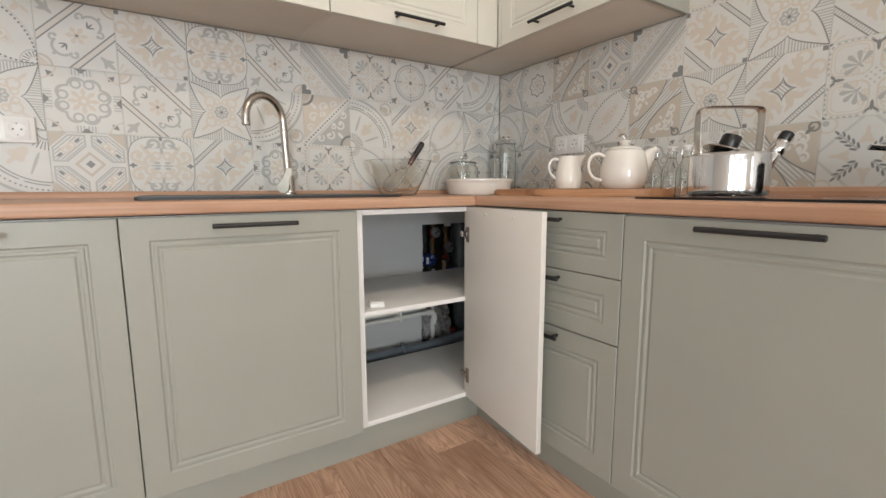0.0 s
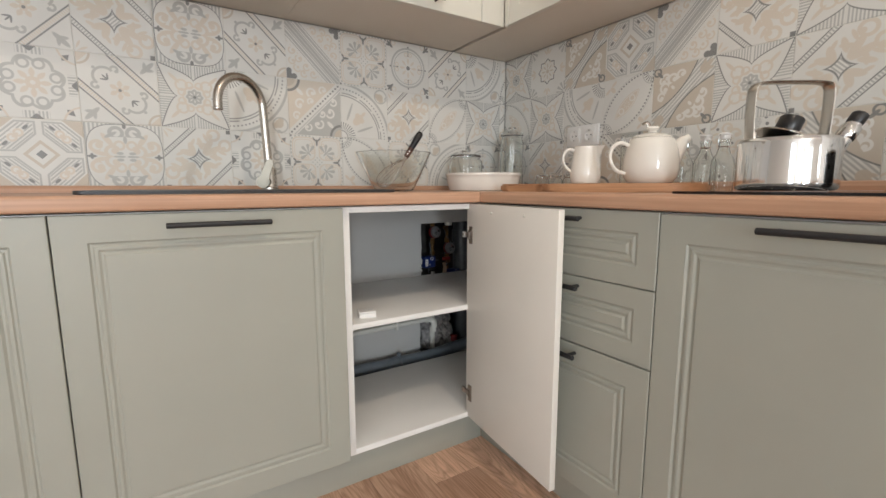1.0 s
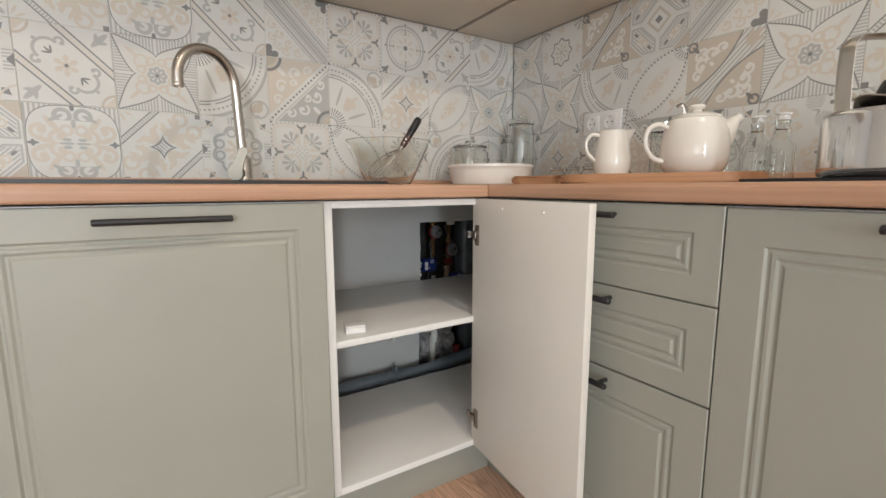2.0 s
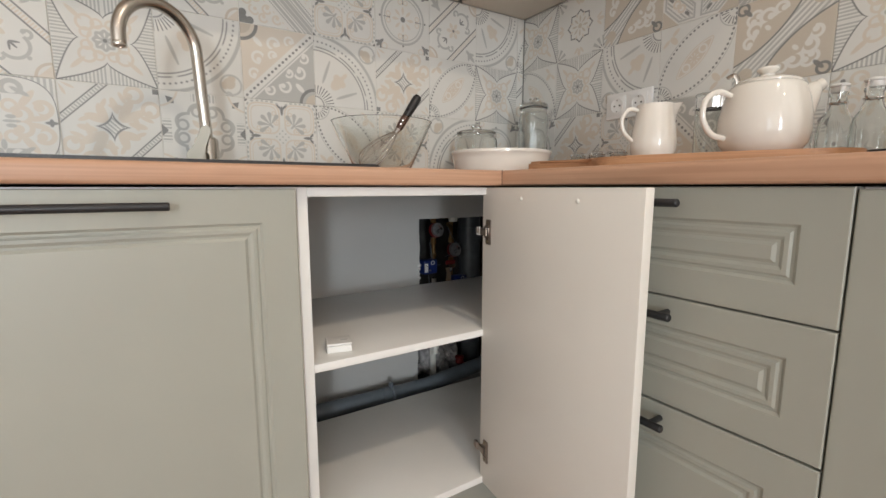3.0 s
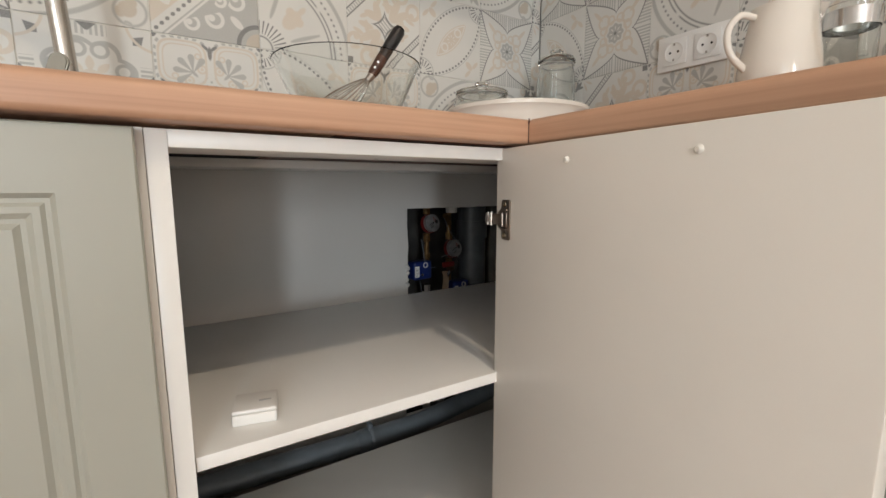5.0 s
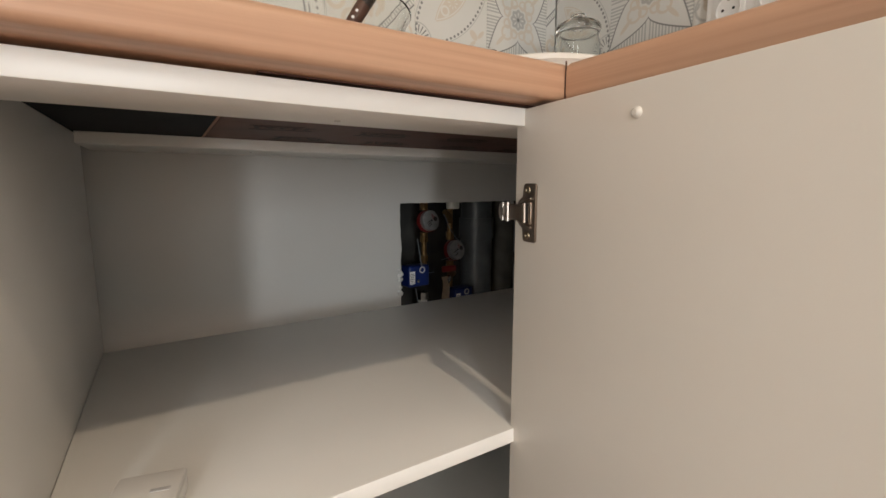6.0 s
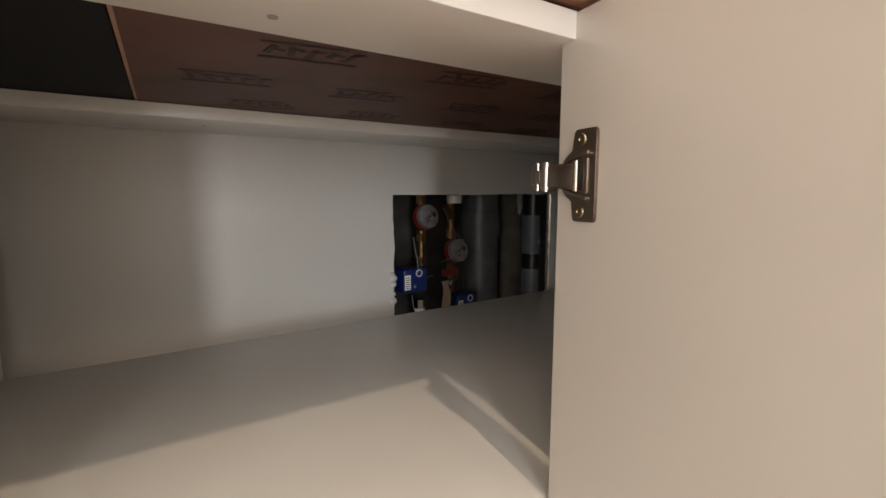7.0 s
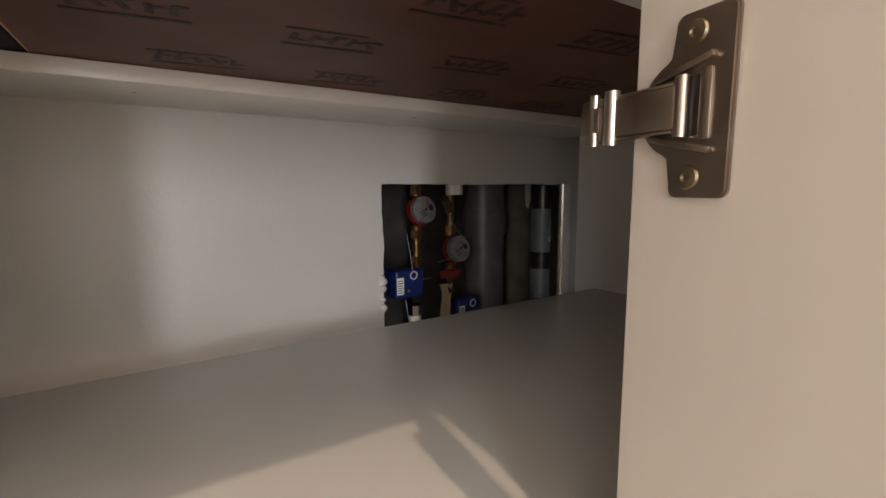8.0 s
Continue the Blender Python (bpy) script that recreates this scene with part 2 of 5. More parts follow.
M_RIM = plain("black_composite_rim_lit", (0.035, 0.035, 0.036), 0.42, vary=0.3, scale=500, relief=0.0002, relief_scale=900)
M_PLASTER = plain("satin_wall_paint", (0.60, 0.59, 0.57), 0.36, vary=0.015, relief=0.0005, relief_scale=230, spec=0.8)
M_WALL = plain("room_wall_paint", (0.87, 0.855, 0.82), 0.75, vary=0.03, relief=0.0005, relief_scale=120)
M_CEIL = plain("white_ceiling_paint", (0.8, 0.79, 0.77), 0.8, vary=0.02)
M_GROUT = plain("pale_grout", (0.70, 0.675, 0.62), 0.85, vary=0.08, scale=60)
M_TOP = wood("oak_worktop", (0.60, 0.365, 0.245), (0.565, 0.33, 0.215), (0.47, 0.255, 0.155), "x", 0.42, fine_mix=0.4)
M_TOP_Y = wood("oak_worktop_return", (0.60, 0.365, 0.245), (0.565, 0.33, 0.215), (0.47, 0.255, 0.155), "y", 0.42, fine_mix=0.4)
M_UNDER = plain("brown_backing_sheet", (0.135, 0.056, 0.038), 0.55, vary=0.25, scale=9)
M_INK = plain("black_ink", (0.02, 0.015, 0.013), 0.7, vary=0.3, scale=80)
M_STAMP = plain("faded_black_stamp", (0.045, 0.026, 0.02), 0.6, vary=0.5, scale=90)
M_FLOOR = laminate("oak_laminate", (0.72, 0.475, 0.345), (0.62, 0.40, 0.285), (0.47, 0.285, 0.195))
M_BOARD = wood("beech_board", (0.60, 0.335, 0.185), (0.53, 0.28, 0.145), (0.37, 0.18, 0.085), "y", 0.5, False, 1.6)
M_STEEL = brushed("brushed_nickel", (0.60, 0.56, 0.51), 0.26)
M_LEVER = plain("satin_nickel", (0.27, 0.245, 0.205), 0.42, 1.0, vary=0.04)
M_CHROME = plain("polished_steel", (0.72, 0.71, 0.70), 0.08, 1.0, vary=0.04)
M_NICKEL = plain("nickel_plate", (0.46, 0.42, 0.385), 0.3, 1.0, vary=0.08, scale=60)
M_HINGE = plain("dull_nickel_plate", (0.34, 0.285, 0.245), 0.36, 1.0, vary=0.1, scale=60)
M_SCREW = plain("zinc_screw", (0.30, 0.245, 0.17), 0.4, 1.0, vary=0.2, scale=90)
# dial and brass: the niche's dim light is darkened into their colours
M_FACE = plain("dial_face_dimmed", (0.20, 0.195, 0.195), 0.35, vary=0.2, scale=60)
M_BRASS = plain("dull_brass_dimmed", (0.26, 0.155, 0.07), 0.42, 1.0, vary=0.25, scale=90)
M_CERAMIC = plain("cream_glazed_ceramic", (0.80, 0.755, 0.69), 0.10, vary=0.02, coat=0.3)
M_SOCKET = plain("white_plastic", (0.84, 0.82, 0.79), 0.3, vary=0.02)
# blue and red likewise darkened to stand for the niche's shade
M_BLUE = plain("blue_plastic_dimmed", (0.006, 0.018, 0.11), 0.35, vary=0.1)
M_RED = plain("red_plastic_dimmed", (0.16, 0.010, 0.009), 0.4, vary=0.1)
M_PVCG = plain("grey_pvc", (0.16, 0.185, 0.21), 0.38, vary=0.12, scale=20)
M_PVCD = plain("dark_grey_pvc", (0.085, 0.09, 0.095), 0.4, vary=0.25, scale=20)
M_CASTPIPE = plain("dusty_brown_pipe", (0.10, 0.088, 0.07), 0.7, vary=0.35, scale=18)
M_PVCW = plain("white_pipe_plastic", (0.78, 0.76, 0.70), 0.35, vary=0.05)
# near-black colour carries the shade of the niche's depth
M_NICHE = plain("recess_shade_black", (0.05, 0.046, 0.042), 0.9, vary=0.4, scale=14, relief=0.002, relief_scale=30)
M_DIAL = plain("grey_dial", (0.55, 0.54, 0.54), 0.3, vary=0.05)
M_FOIL = plain("wrinkled_grey_sheet", (0.36, 0.34, 0.335), 0.6, vary=0.4, scale=40, relief=0.006, relief_scale=35)
M_TAPE = plain("black_tape", (0.012, 0.012, 0.012), 0.3, vary=0.3, scale=60)
M_BEIGE = plain("beige_tape", (0.52, 0.40, 0.28), 0.6, vary=0.15, scale=60)
M_GLASS = glass("clear_glass")
M_HOB = plain("black_ceramic_glass", (0.01, 0.01, 0.012), 0.06, vary=0.1)
M_RUBBER = plain("black_bakelite", (0.015, 0.014, 0.015), 0.28, vary=0.1)
M_HANDLEWOOD = plain("dark_brown_bakelite", (0.075, 0.03, 0.02), 0.4, vary=0.2, scale=60)

# ---- room shell ----
FZ = 0.863               # worktop height
WT = 0.033               # worktop thickness
DEEP = 0.62              # worktop depth
PL = 0.02                # plaster plane behind the tiles
HOLE = (-0.467, -0.003, 0.09, 0.713)      # opening to the pipe niche: x0, x1, z0, z1


def wall_with_hole(x0, x1, z0, z1, hole, y0, y1):
    bm = bmesh.new()
    hx0, hx1, hz0, hz1 = hole
    for a in ((x0, hx0, z0, z1), (hx1, x1, z0, z1), (hx0, hx1, z0, hz0), (hx0, hx1, hz1, z1)):
        if a[1] - a[0] > 0.001 and a[3] - a[2] > 0.001:
            box(a[0], a[1], y0, y1, a[2], a[3], bm=bm)
    bmesh.ops.remove_doubles(bm, verts=bm.verts, dist=0.0005)
    return bm


def torn_wall():
    """The plaster wall with the roughly cut opening: its rim wanders by a few millimetres."""
    hx0, hx1, hz0, hz1 = HOLE
    rim = []
    rnd = random.Random(4)
    for k in range(40):
        z = hz0 + (hz1 - hz0) * k / 40
        rim.append((hx0 + 0.004 * noise.noise((0, z * 14, 3)) + 0.005 * max(0.0, noise.noise((7, z * 45, 3)))  - 0.012 * max(0, 0.56 - z) / 0.45 + rnd.uniform(-0.0006, 0.0006), z))
    for k in range(30):
        rim.append((hx0 + (hx1 - hx0) * k / 30, hz1 + 0.004 * noise.noise((k * 0.4, 2, 1)) + rnd.uniform(-0.0006, 0.0006)))
    for k in range(30):
        rim.append((hx1 + rnd.uniform(-0.001, 0.001), hz1 - (hz1 - hz0) * k / 30))
    for k in range(12):
        rim.append((hx1 - (hx1 - hx0) * k / 12, hz0))
    bm = bmesh.new()
    front = [bm.verts.new((x, PL, z)) for x, z in rim]
    back = [bm.verts.new((x, PL + 0.03, z)) for x, z in rim]
    n = len(rim)
    for i in range(n):
        j = (i + 1) % n
        bm.faces.new((front[i], front[j], back[j], back[i]))
    ex0, ex1, ez0, ez1 = WEST, 0.30, 0.0, TOP
    corners = [bm.verts.new((x, PL, z)) for x, z in ((ex0, ez0), (ex0, ez1), (ex1, ez1), (ex1, ez0))]
    # fan the wall face round the rim
    parts = [(range(0, 41), (0, 1)), (range(40, 71), (1, 2)), (range(70, 101), (2, 3)), (range(100, 113), (3, 0))]
    for idx, (a, b) in parts:
        idx = [i % n for i in idx]
        loop = [corners[a]] + [front[i] for i in idx] + [corners[b]]
        bm.faces.new(loop)
    return bm


north_wall = structure("wall_north", torn_wall(), M_PLASTER, "painted plaster wall with a roughly cut opening", 0)
structure("wall_east", box(0.02, 0.14, SOUTH, PL, 0, TOP), M_WALL)
ww = wall_with_hole(SOUTH, PL, 0, TOP, SIDE_FILL, -WEST, -WEST + 0.12)
ww.transform(Matrix(((0, -1, 0, 0), (1, 0, 0, 0), (0, 0, 1, 0), (0, 0, 0, 1))))
structure("wall_west", ww, M_WALL)
ws = wall_with_hole(WEST - 0.12, -1.1, 0, TOP, WIN, SOUTH - 0.12, SOUTH)
join(ws, wall_with_hole(-1.1, 0.14, 0, TOP, FILL_WIN, SOUTH - 0.12, SOUTH))
bmesh.ops.remove_doubles(ws, verts=ws.verts, dist=0.0005)
structure("wall_south", ws, M_WALL)
structure("ceiling", box(WEST - 0.12, 0.14, SOUTH - 0.12, PL + 0.14, TOP, TOP + 0.1), M_CEIL)
floor = structure("floor", box(WEST - 0.12, 0.14, SOUTH - 0.12, PL + 0.3, -0.1, -0.008), M_NICHE, "oak laminate floor", 0)

# crumbs of plaster left standing on the cut rim
crumb_rnd = random.Random(21)
for cz, size in ((0.552, 0.005), (0.543, 0.008), (0.531, 0.006), (0.512, 0.004), (0.497, 0.007)):
    cb = bmesh.new()
    bmesh.ops.create_icosphere(cb, subdivisions=2, radius=size)
    for v in cb.verts:
        v.co *= 1 + 0.45 * noise.noise(v.co * 160 + Vector((cz * 50, 0, 0)))
        v.co.y *= 0.6
    cb.transform(pose(HOLE[0] - 0.003 + crumb_rnd.uniform(-0.002, 0.003), PL - 0.001, cz))
    crumb = link_mesh("plaster_crumb", cb, M_PLASTER)
    crumb.parent = north_wall

# niche behind the opening; its shade is put into near-black walls
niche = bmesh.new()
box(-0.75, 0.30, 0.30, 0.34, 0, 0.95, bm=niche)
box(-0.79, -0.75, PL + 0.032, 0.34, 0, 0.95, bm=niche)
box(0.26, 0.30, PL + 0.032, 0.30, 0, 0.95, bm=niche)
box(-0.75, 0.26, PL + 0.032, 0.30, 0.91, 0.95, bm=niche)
structure("niche", niche, M_NICHE, "pipe niche in the wall, near-black in place of shade")

# windows in the wall behind, the small one made up for fill light
for wname, w_ in (("window_1", WIN), ("window_3", FILL_WIN)):
    win = thing(wname, "white window in the unseen wall opposite the worktop", "window", kind="structure")
    for x0, x1, z0, z1 in ((w_[0], w_[0] + 0.05, w_[2], w_[3]), (w_[1] - 0.05, w_[1], w_[2], w_[3]), (w_[0] + 0.05, w_[1] - 0.05, w_[2], w_[2] + 0.05), (w_[0] + 0.05, w_[1] - 0.05, w_[3] - 0.05, w_[3])):
        part("window_frame", box(x0, x1, SOUTH - 0.015, SOUTH + 0.02, z0, z1, 0.003), M_SOCKET, win)

# unseen side window, made up to frame the added fill lamp
win = thing("window_2", "unseen white window in the side wall, added for fill light", "window", kind="structure")
for n_, y0, y1, z0, z1 in (("window_frame", SIDE_FILL[0], SIDE_FILL[0] + 0.05, SIDE_FILL[2], SIDE_FILL[3]), ("window_frame", SIDE_FILL[1] - 0.05, SIDE_FILL[1], SIDE_FILL[2], SIDE_FILL[3]), ("window_frame", SIDE_FILL[0] + 0.05, SIDE_FILL[1] - 0.05, SIDE_FILL[2], SIDE_FILL[2] + 0.05), ("window_frame", SIDE_FILL[0] + 0.05, SIDE_FILL[1] - 0.05, SIDE_FILL[3] - 0.05, SIDE_FILL[3])):
    part(n_, box(WEST - 0.02, WEST + 0.015, y0, y1, z0, z1, 0.003), M_SOCKET, win)

# recessed ceiling lamps
def ceiling_spot():
    t = thing("ceiling_spot", "round recessed ceiling spotlight", "ceiling light", group="ceiling spotlights")
    part("rim", lathe([(0.085, 0), (0.10, 0), (0.10, -0.006), (0.085, -0.006)], 40, True), M_SOCKET, t)
    return t


spot = ceiling_spot()
spot.location = (*KEY_LAMP, TOP)
for lx, ly, power in LAMPS:
    copy_thing(spot, pose(lx, ly, TOP))


# ---- kitchen furniture ----
def shaker(w, h, thick=0.018, margin=0.055):
    """A front panel in x 0..w, z 0..h, facing -y: flat rim, two stepped grooves, flat field."""
    bm = bmesh.new()

    def loop(inset, y):
        return [bm.verts.new((x, y, z)) for x, z in ((inset, inset), (w - inset, inset), (w - inset, h - inset), (inset, h - inset))]
    rings = [loop(0, thick), loop(0, 0.0015), loop(0.0015, 0)]
    d = 0.0032
    for inset, y in ((margin, 0), (margin + 0.004, d), (margin + 0.0075, d), (margin + 0.0105, d * 0.35), (margin + 0.0155, d * 0.35), (margin + 0.020, d * 1.1), (margin + 0.0235, d * 1.1), (margin + 0.028, 0.0006)):
        rings.append(loop(inset, y))
    for a, b in zip(rings, rings[1:]):
        for i in range(4):
            j = (i + 1) % 4
            bm.faces.new((a[i], a[j], b[j], b[i]))
    bm.faces.new(rings[-1])
    bm.faces.new(rings[0][::-1])
    return bm


def bar_handle(length=0.21):
    """A round bar on two posts along x, centred, standing off the face at y = 0 towards -y."""
    bm = tube([(-length / 2, -0.032, 0), (-length / 2 + 0.0015, -0.032, 0), (length / 2 - 0.0015, -0.032, 0), (length / 2, -0.032, 0)], [0.0045, 0.006, 0.006, 0.0045], 16)
    for sx in (-1, 1):
        join(bm, tube([(sx * (length / 2 - 0.022), 0, 0), (sx * (length / 2 - 0.022), -0.031, 0)], 0.0045, 12))
    return bm


def fitted_front(parent, name, x, z, w, h, rot, origin, mat, handle_at, handle_len=0.21, margin=0.055):
    """A shaker front under its cabinet; rot 0 faces south, -90 faces west."""
    f = part(name, shaker(w, h, margin=margin), mat, parent, smooth=25)
    f.matrix_basis = origin @ pose(x, 0, z)
    if handle_at:
        hd = part("handle", bar_handle(handle_len), M_BLACK, f, "black bar handle")
        hd.location = (handle_at[0], 0, handle_at[1])
    return f


FRONT = -0.608           # plane of the fronts
BODY = -0.588            # front edge of the carcasses
Z0, Z1 = 0.112, 0.826    # carcass bottom and top
N_AT = pose(0, FRONT, 0)                      # north run: x as in the room
E_AT = pose(FRONT, 0, 0, 0, 0, -90)           # east run: local x runs to the south


def carcass(parent, x0, x1, deep, at):
    t = 0.016
    for nm, a in (("side_panel", (x0, x0 + t, 0.02, deep, Z0, Z1)), ("side_panel", (x1 - t, x1, 0.02, deep, Z0, Z1)), ("bottom_panel", (x0 + t, x1 - t, 0.02, deep, Z0, Z0 + t)),
                  ("back_panel", (x0 + t, x1 - t, deep - 0.004, deep, Z0 + t, Z1)), ("rail", (x0 + t, x1 - t, 0.02, 0.1, Z1 - t, Z1))):
        p = part(nm, box(*a), M_CARCASS, parent)
        p.matrix_basis = at


HH = Z1 - Z0 - 0.002     # height of a full front
left_cab = thing("base_cabinet", "sage lacquered base cabinet with a panelled door", "cabinet")
carcass(left_cab, -2.24, -1.641, 0.54, N_AT)
fitted_front(left_cab, "door", -2.2385, Z0, 0.5975, HH, 0, N_AT, M_SAGE, (0.298, HH - 0.027))
sink_cab = thing("sink_cabinet", "sage lacquered sink cabinet with a panelled door", "cabinet")
carcass(sink_cab, -1.64, -1.0505, 0.54, N_AT)
fitted_front(sink_cab, "door", -1.6385, Z0, 0.582, HH, 0, N_AT, M_SAGE, (0.295, HH - 0.025))

# open corner cabinet
corner = thing("corner_cabinet", "white open corner cabinet with its door swung wide", "cabinet")
cx0, cx1 = -1.050, -0.02
part("side_panel", box(cx0, cx0 + 0.018, BODY, -0.075, Z0, Z1, 0.0008), M_CARCASS, corner)
part("side_panel", box(cx1 - 0.016, cx1, BODY, -0.03, Z0, Z1, 0.0008), M_CARCASS, corner)
part("bottom_panel", box(cx0 + 0.018, cx1 - 0.016, BODY, -0.125, Z0, Z0 + 0.017, 0.0008), M_CARCASS, corner)
part("shelf", box(cx0 + 0.0185, cx1 - 0.0165, BODY + 0.006, -0.083, 0.482, 0.498, 0.0008), M_CARCASS, corner)
part("front_rail", box(cx0 + 0.018, cx1 - 0.016, BODY, BODY + 0.088, 0.8095, Z1, 0.0008), M_CARCASS, corner)
part("back_rail", box(cx0 + 0.018, cx1 - 0.016, -0.124, PL - 0.001, 0.8115, 0.8280, 0.0008), M_CARCASS, corner)
part("front_panel", box(-0.60, cx1 - 0.016, BODY - 0.001, BODY + 0.015, Z0 + 0.017, 0.8095), M_CARCASS, corner)
for sx in (-0.80, -0.45):
    s = part("screw_hole", lathe([(0, 0), (0.0028, 0), (0.0028, -0.0006), (0, -0.0004)], 12), M_NICKEL, corner)
    s.location = (sx, BODY + 0.06, 0.8094)
    s = part("screw_hole", lathe([(0, 0), (0.0022, 0), (0.0022, -0.0006), (0, -0.0004)], 12), M_NICKEL, corner)
    s.location = (sx, -0.07, 0.8114)

# its door, local x runs from the hinge edge outwards, the inner face looks to -y of the local frame
hx, hy = -0.636, -0.5755
ang = math.degrees(math.atan2(-1.008 - hy, -0.682 - hx))
DW = 0.429
door = part("door", box(0, DW, 0, 0.018, 0, HH, 0.0015), M_DOORBACK, corner, "plain inner face of the open door")
door.matrix_basis = pose(hx, hy, Z0 + 0.0015, 0, 0, ang)


def hinge():
    """Flange of a cup hinge at the door's inner face (y = 0): upright plate with rounded corners and a half-round towards the hinge edge."""
    half, x0, x1, r, cx, cr = 0.0278, 0.0165, 0.0358, 0.0028, 0.0205, 0.0155
    out = []
    for px, pz, a0 in ((x1 - r, half - r, 0), (x0 + r, half - r, 90)):
        out += [(px + r * math.cos(radians(a0 + 22.5 * k)), pz + r * math.sin(radians(a0 + 22.5 * k))) for k in range(5)]
    a0 = math.degrees(math.acos((x0 - cx) / cr))
    out += [(cx + cr * math.cos(radians(a0 + (360 - 2 * a0) * k / 16)), cr * math.sin(radians(a0 + (360 - 2 * a0) * k / 16))) for k in range(17)]
    for px, pz, a0 in ((x0 + r, -half + r, 180), (x1 - r, -half + r, 270)):
        out += [(px + r * math.cos(radians(a0 + 22.5 * k)), pz + r * math.sin(radians(a0 + 22.5 * k))) for k in range(5)]
    flange = prism([(x, -z) for x, z in out], 0, 0.0024, 0.0007)
    flange.transform(pose(0, 0, 0, 90))
    return flange


def build_hinge(z):
    f = part("hinge", hinge(), M_HINGE, door, "nickel-plated cup hinge")
    f.location = (0, 0, z)
    cup = bmesh.new()
    for sz in (-1, 1):
        join(cup, box(-0.0105, 0.0105, -0.0048, -0.0022, -0.0011, 0.0011, 0.0007), pose(0.0205, 0, sz * 0.0112, 0, -sz * 14, 0))
    box(0.0262, 0.0300, -0.0036, -0.0022, -0.0105, 0.0105, 0.0008, bm=cup)
    part("cup", cup, M_HINGE, f)
    # no hole is cut: a black inset paints the cup's shaded inside
    part("well", box(0.0185, 0.0262, -0.0027, -0.0020, -0.0090, 0.0090, 0.0003), M_RUBBER, f, "black inset in place of the shade in the cup")
    part("pin", tube([(0.0212, -0.0042, -0.0092), (0.0212, -0.0042, 0.0092)], 0.0021, 14), M_HINGE, f)
    arm = bmesh.new()
    box(-0.0035, 0.0205, -0.0062, -0.0036, -0.0066, 0.0066, 0.0009, bm=arm)
    box(-0.0035, 0.0195, -0.0058, -0.0016, -0.0078, -0.0066, 0.0005, bm=arm)
    box(-0.0035, 0.0195, -0.0058, -0.0016, 0.0066, 0.0078, 0.0005, bm=arm)
    part("arm", arm, M_HINGE, f)
    part("pin", tube([(-0.0052, -0.0052, -0.0095), (-0.0052, -0.0052, 0.0095)], 0.0027, 14), M_NICKEL, f)
    mount = bmesh.new()
    box(-0.0190, -0.0085, -0.0068, 0.0005, -0.0080, 0.0080, 0.0012, bm=mount)
    box(-0.0180, -0.0090, -0.0078, -0.0066, -0.0045, 0.0045, 0.0005, bm=mount)
    part("mount", mount, M_HINGE, f)
    part("pin", tube([(-0.0125, -0.0062, -0.0092), (-0.0125, -0.0062, 0.0092)], 0.0019, 12), M_NICKEL, f)
    for sz in (-1, 1):
        s = lathe([(0, 0.0004), (0.0012, 0.0004), (0.0016, 0.0012), (0.0033, 0.0010), (0.0038, 0)], 16)
        s.transform(pose(0.0235, -0.0023, sz * 0.0215, 90))
        part("screw", s, M_SCREW, f)


build_hinge(0.7262 - Z0)
build_hinge(0.20 - Z0)
for px in (0.142, 0.298):
    b = lathe([(0, 0.0034), (0.0022, 0.0032), (0.0036, 0.002), (0.0042, 0)], 16)
    b.transform(pose(px, 0, 0.802 - Z0, 90))
    part("buffer", b, plain("clear_silicone", (0.75, 0.72, 0.66), 0.2), door, "small clear bumper")

# drawers
drawers = thing("drawer_cabinet", "sage lacquered cabinet with three drawers", "drawer cabinet")
carcass(drawers, 0.606, 1.203, 0.585, E_AT)
for zlo, zhi in ((0.663, 0.8265), (0.4915, 0.6605), (Z0, 0.488)):
    fitted_front(drawers, "drawer_front", 0.6075, zlo, 0.5945, zhi - zlo, -90, E_AT, M_SAGE, (0.312, zhi - zlo - 0.0225), margin=0.045 if zhi - zlo < 0.2 else 0.054)
oven_cab = thing("base_cabinet", "sage lacquered base cabinet with a wide panelled door", "cabinet")
carcass(oven_cab, 1.2045, 1.803, 0.585, E_AT)
fitted_front(oven_cab, "door", 1.2045, Z0, 0.597, HH, -90, E_AT, M_SAGE, (0.290, HH - 0.018), 0.215)
end_cab = thing("base_cabinet", "sage lacquered end cabinet with a panelled door", "cabinet")
carcass(end_cab, 1.8045, 2.40, 0.585, E_AT)
fitted_front(end_cab, "door", 1.8065, Z0, 0.592, HH, -90, E_AT, M_SAGE, (0.29, HH - 0.022))

# plinths
tagged(link_mesh("plinth", box(-2.24, -0.557, -0.556, -0.540, 0, Z0 - 0.001, 0.001), M_SAGE), "sage plinth board under the base cabinets", "plinth")
tagged(link_mesh("plinth", box(-0.556, -0.540, -2.40, -0.5565, 0, Z0 - 0.001, 0.001), M_SAGE), "sage plinth board under the drawer cabinet", "plinth")


# worktops: rounded front edge, cut out for the sink
def worktop_edge(length, depth):
    """Front strip along x, nose at y = 0 looking to -y, running back to y = depth."""
    r = 0.006
    prof = [(depth, FZ - WT), (r, FZ - WT)]
    prof += [(r - r * math.sin(radians(a)), FZ - WT + r - r * math.cos(radians(a))) for a in (22, 45, 67, 90)]
    r2 = 0.009
    prof += [(r2 - r2 * math.cos(radians(a)), FZ - r2 + r2 * math.sin(radians(a))) for a in (0, 18, 36, 54, 72, 90)]
    prof += [(depth, FZ)]
    bm = bmesh.new()
    a = [bm.verts.new((0, y, z)) for y, z in prof]
    b = [bm.verts.new((length, y, z)) for y, z in prof]
    n = len(prof)
    for i in range(n):
        bm.faces.new((a[i], a[(i + 1) % n], b[(i + 1) % n], b[i]))
    bm.faces.new(a[::-1])
    bm.faces.new(b)
    return bm


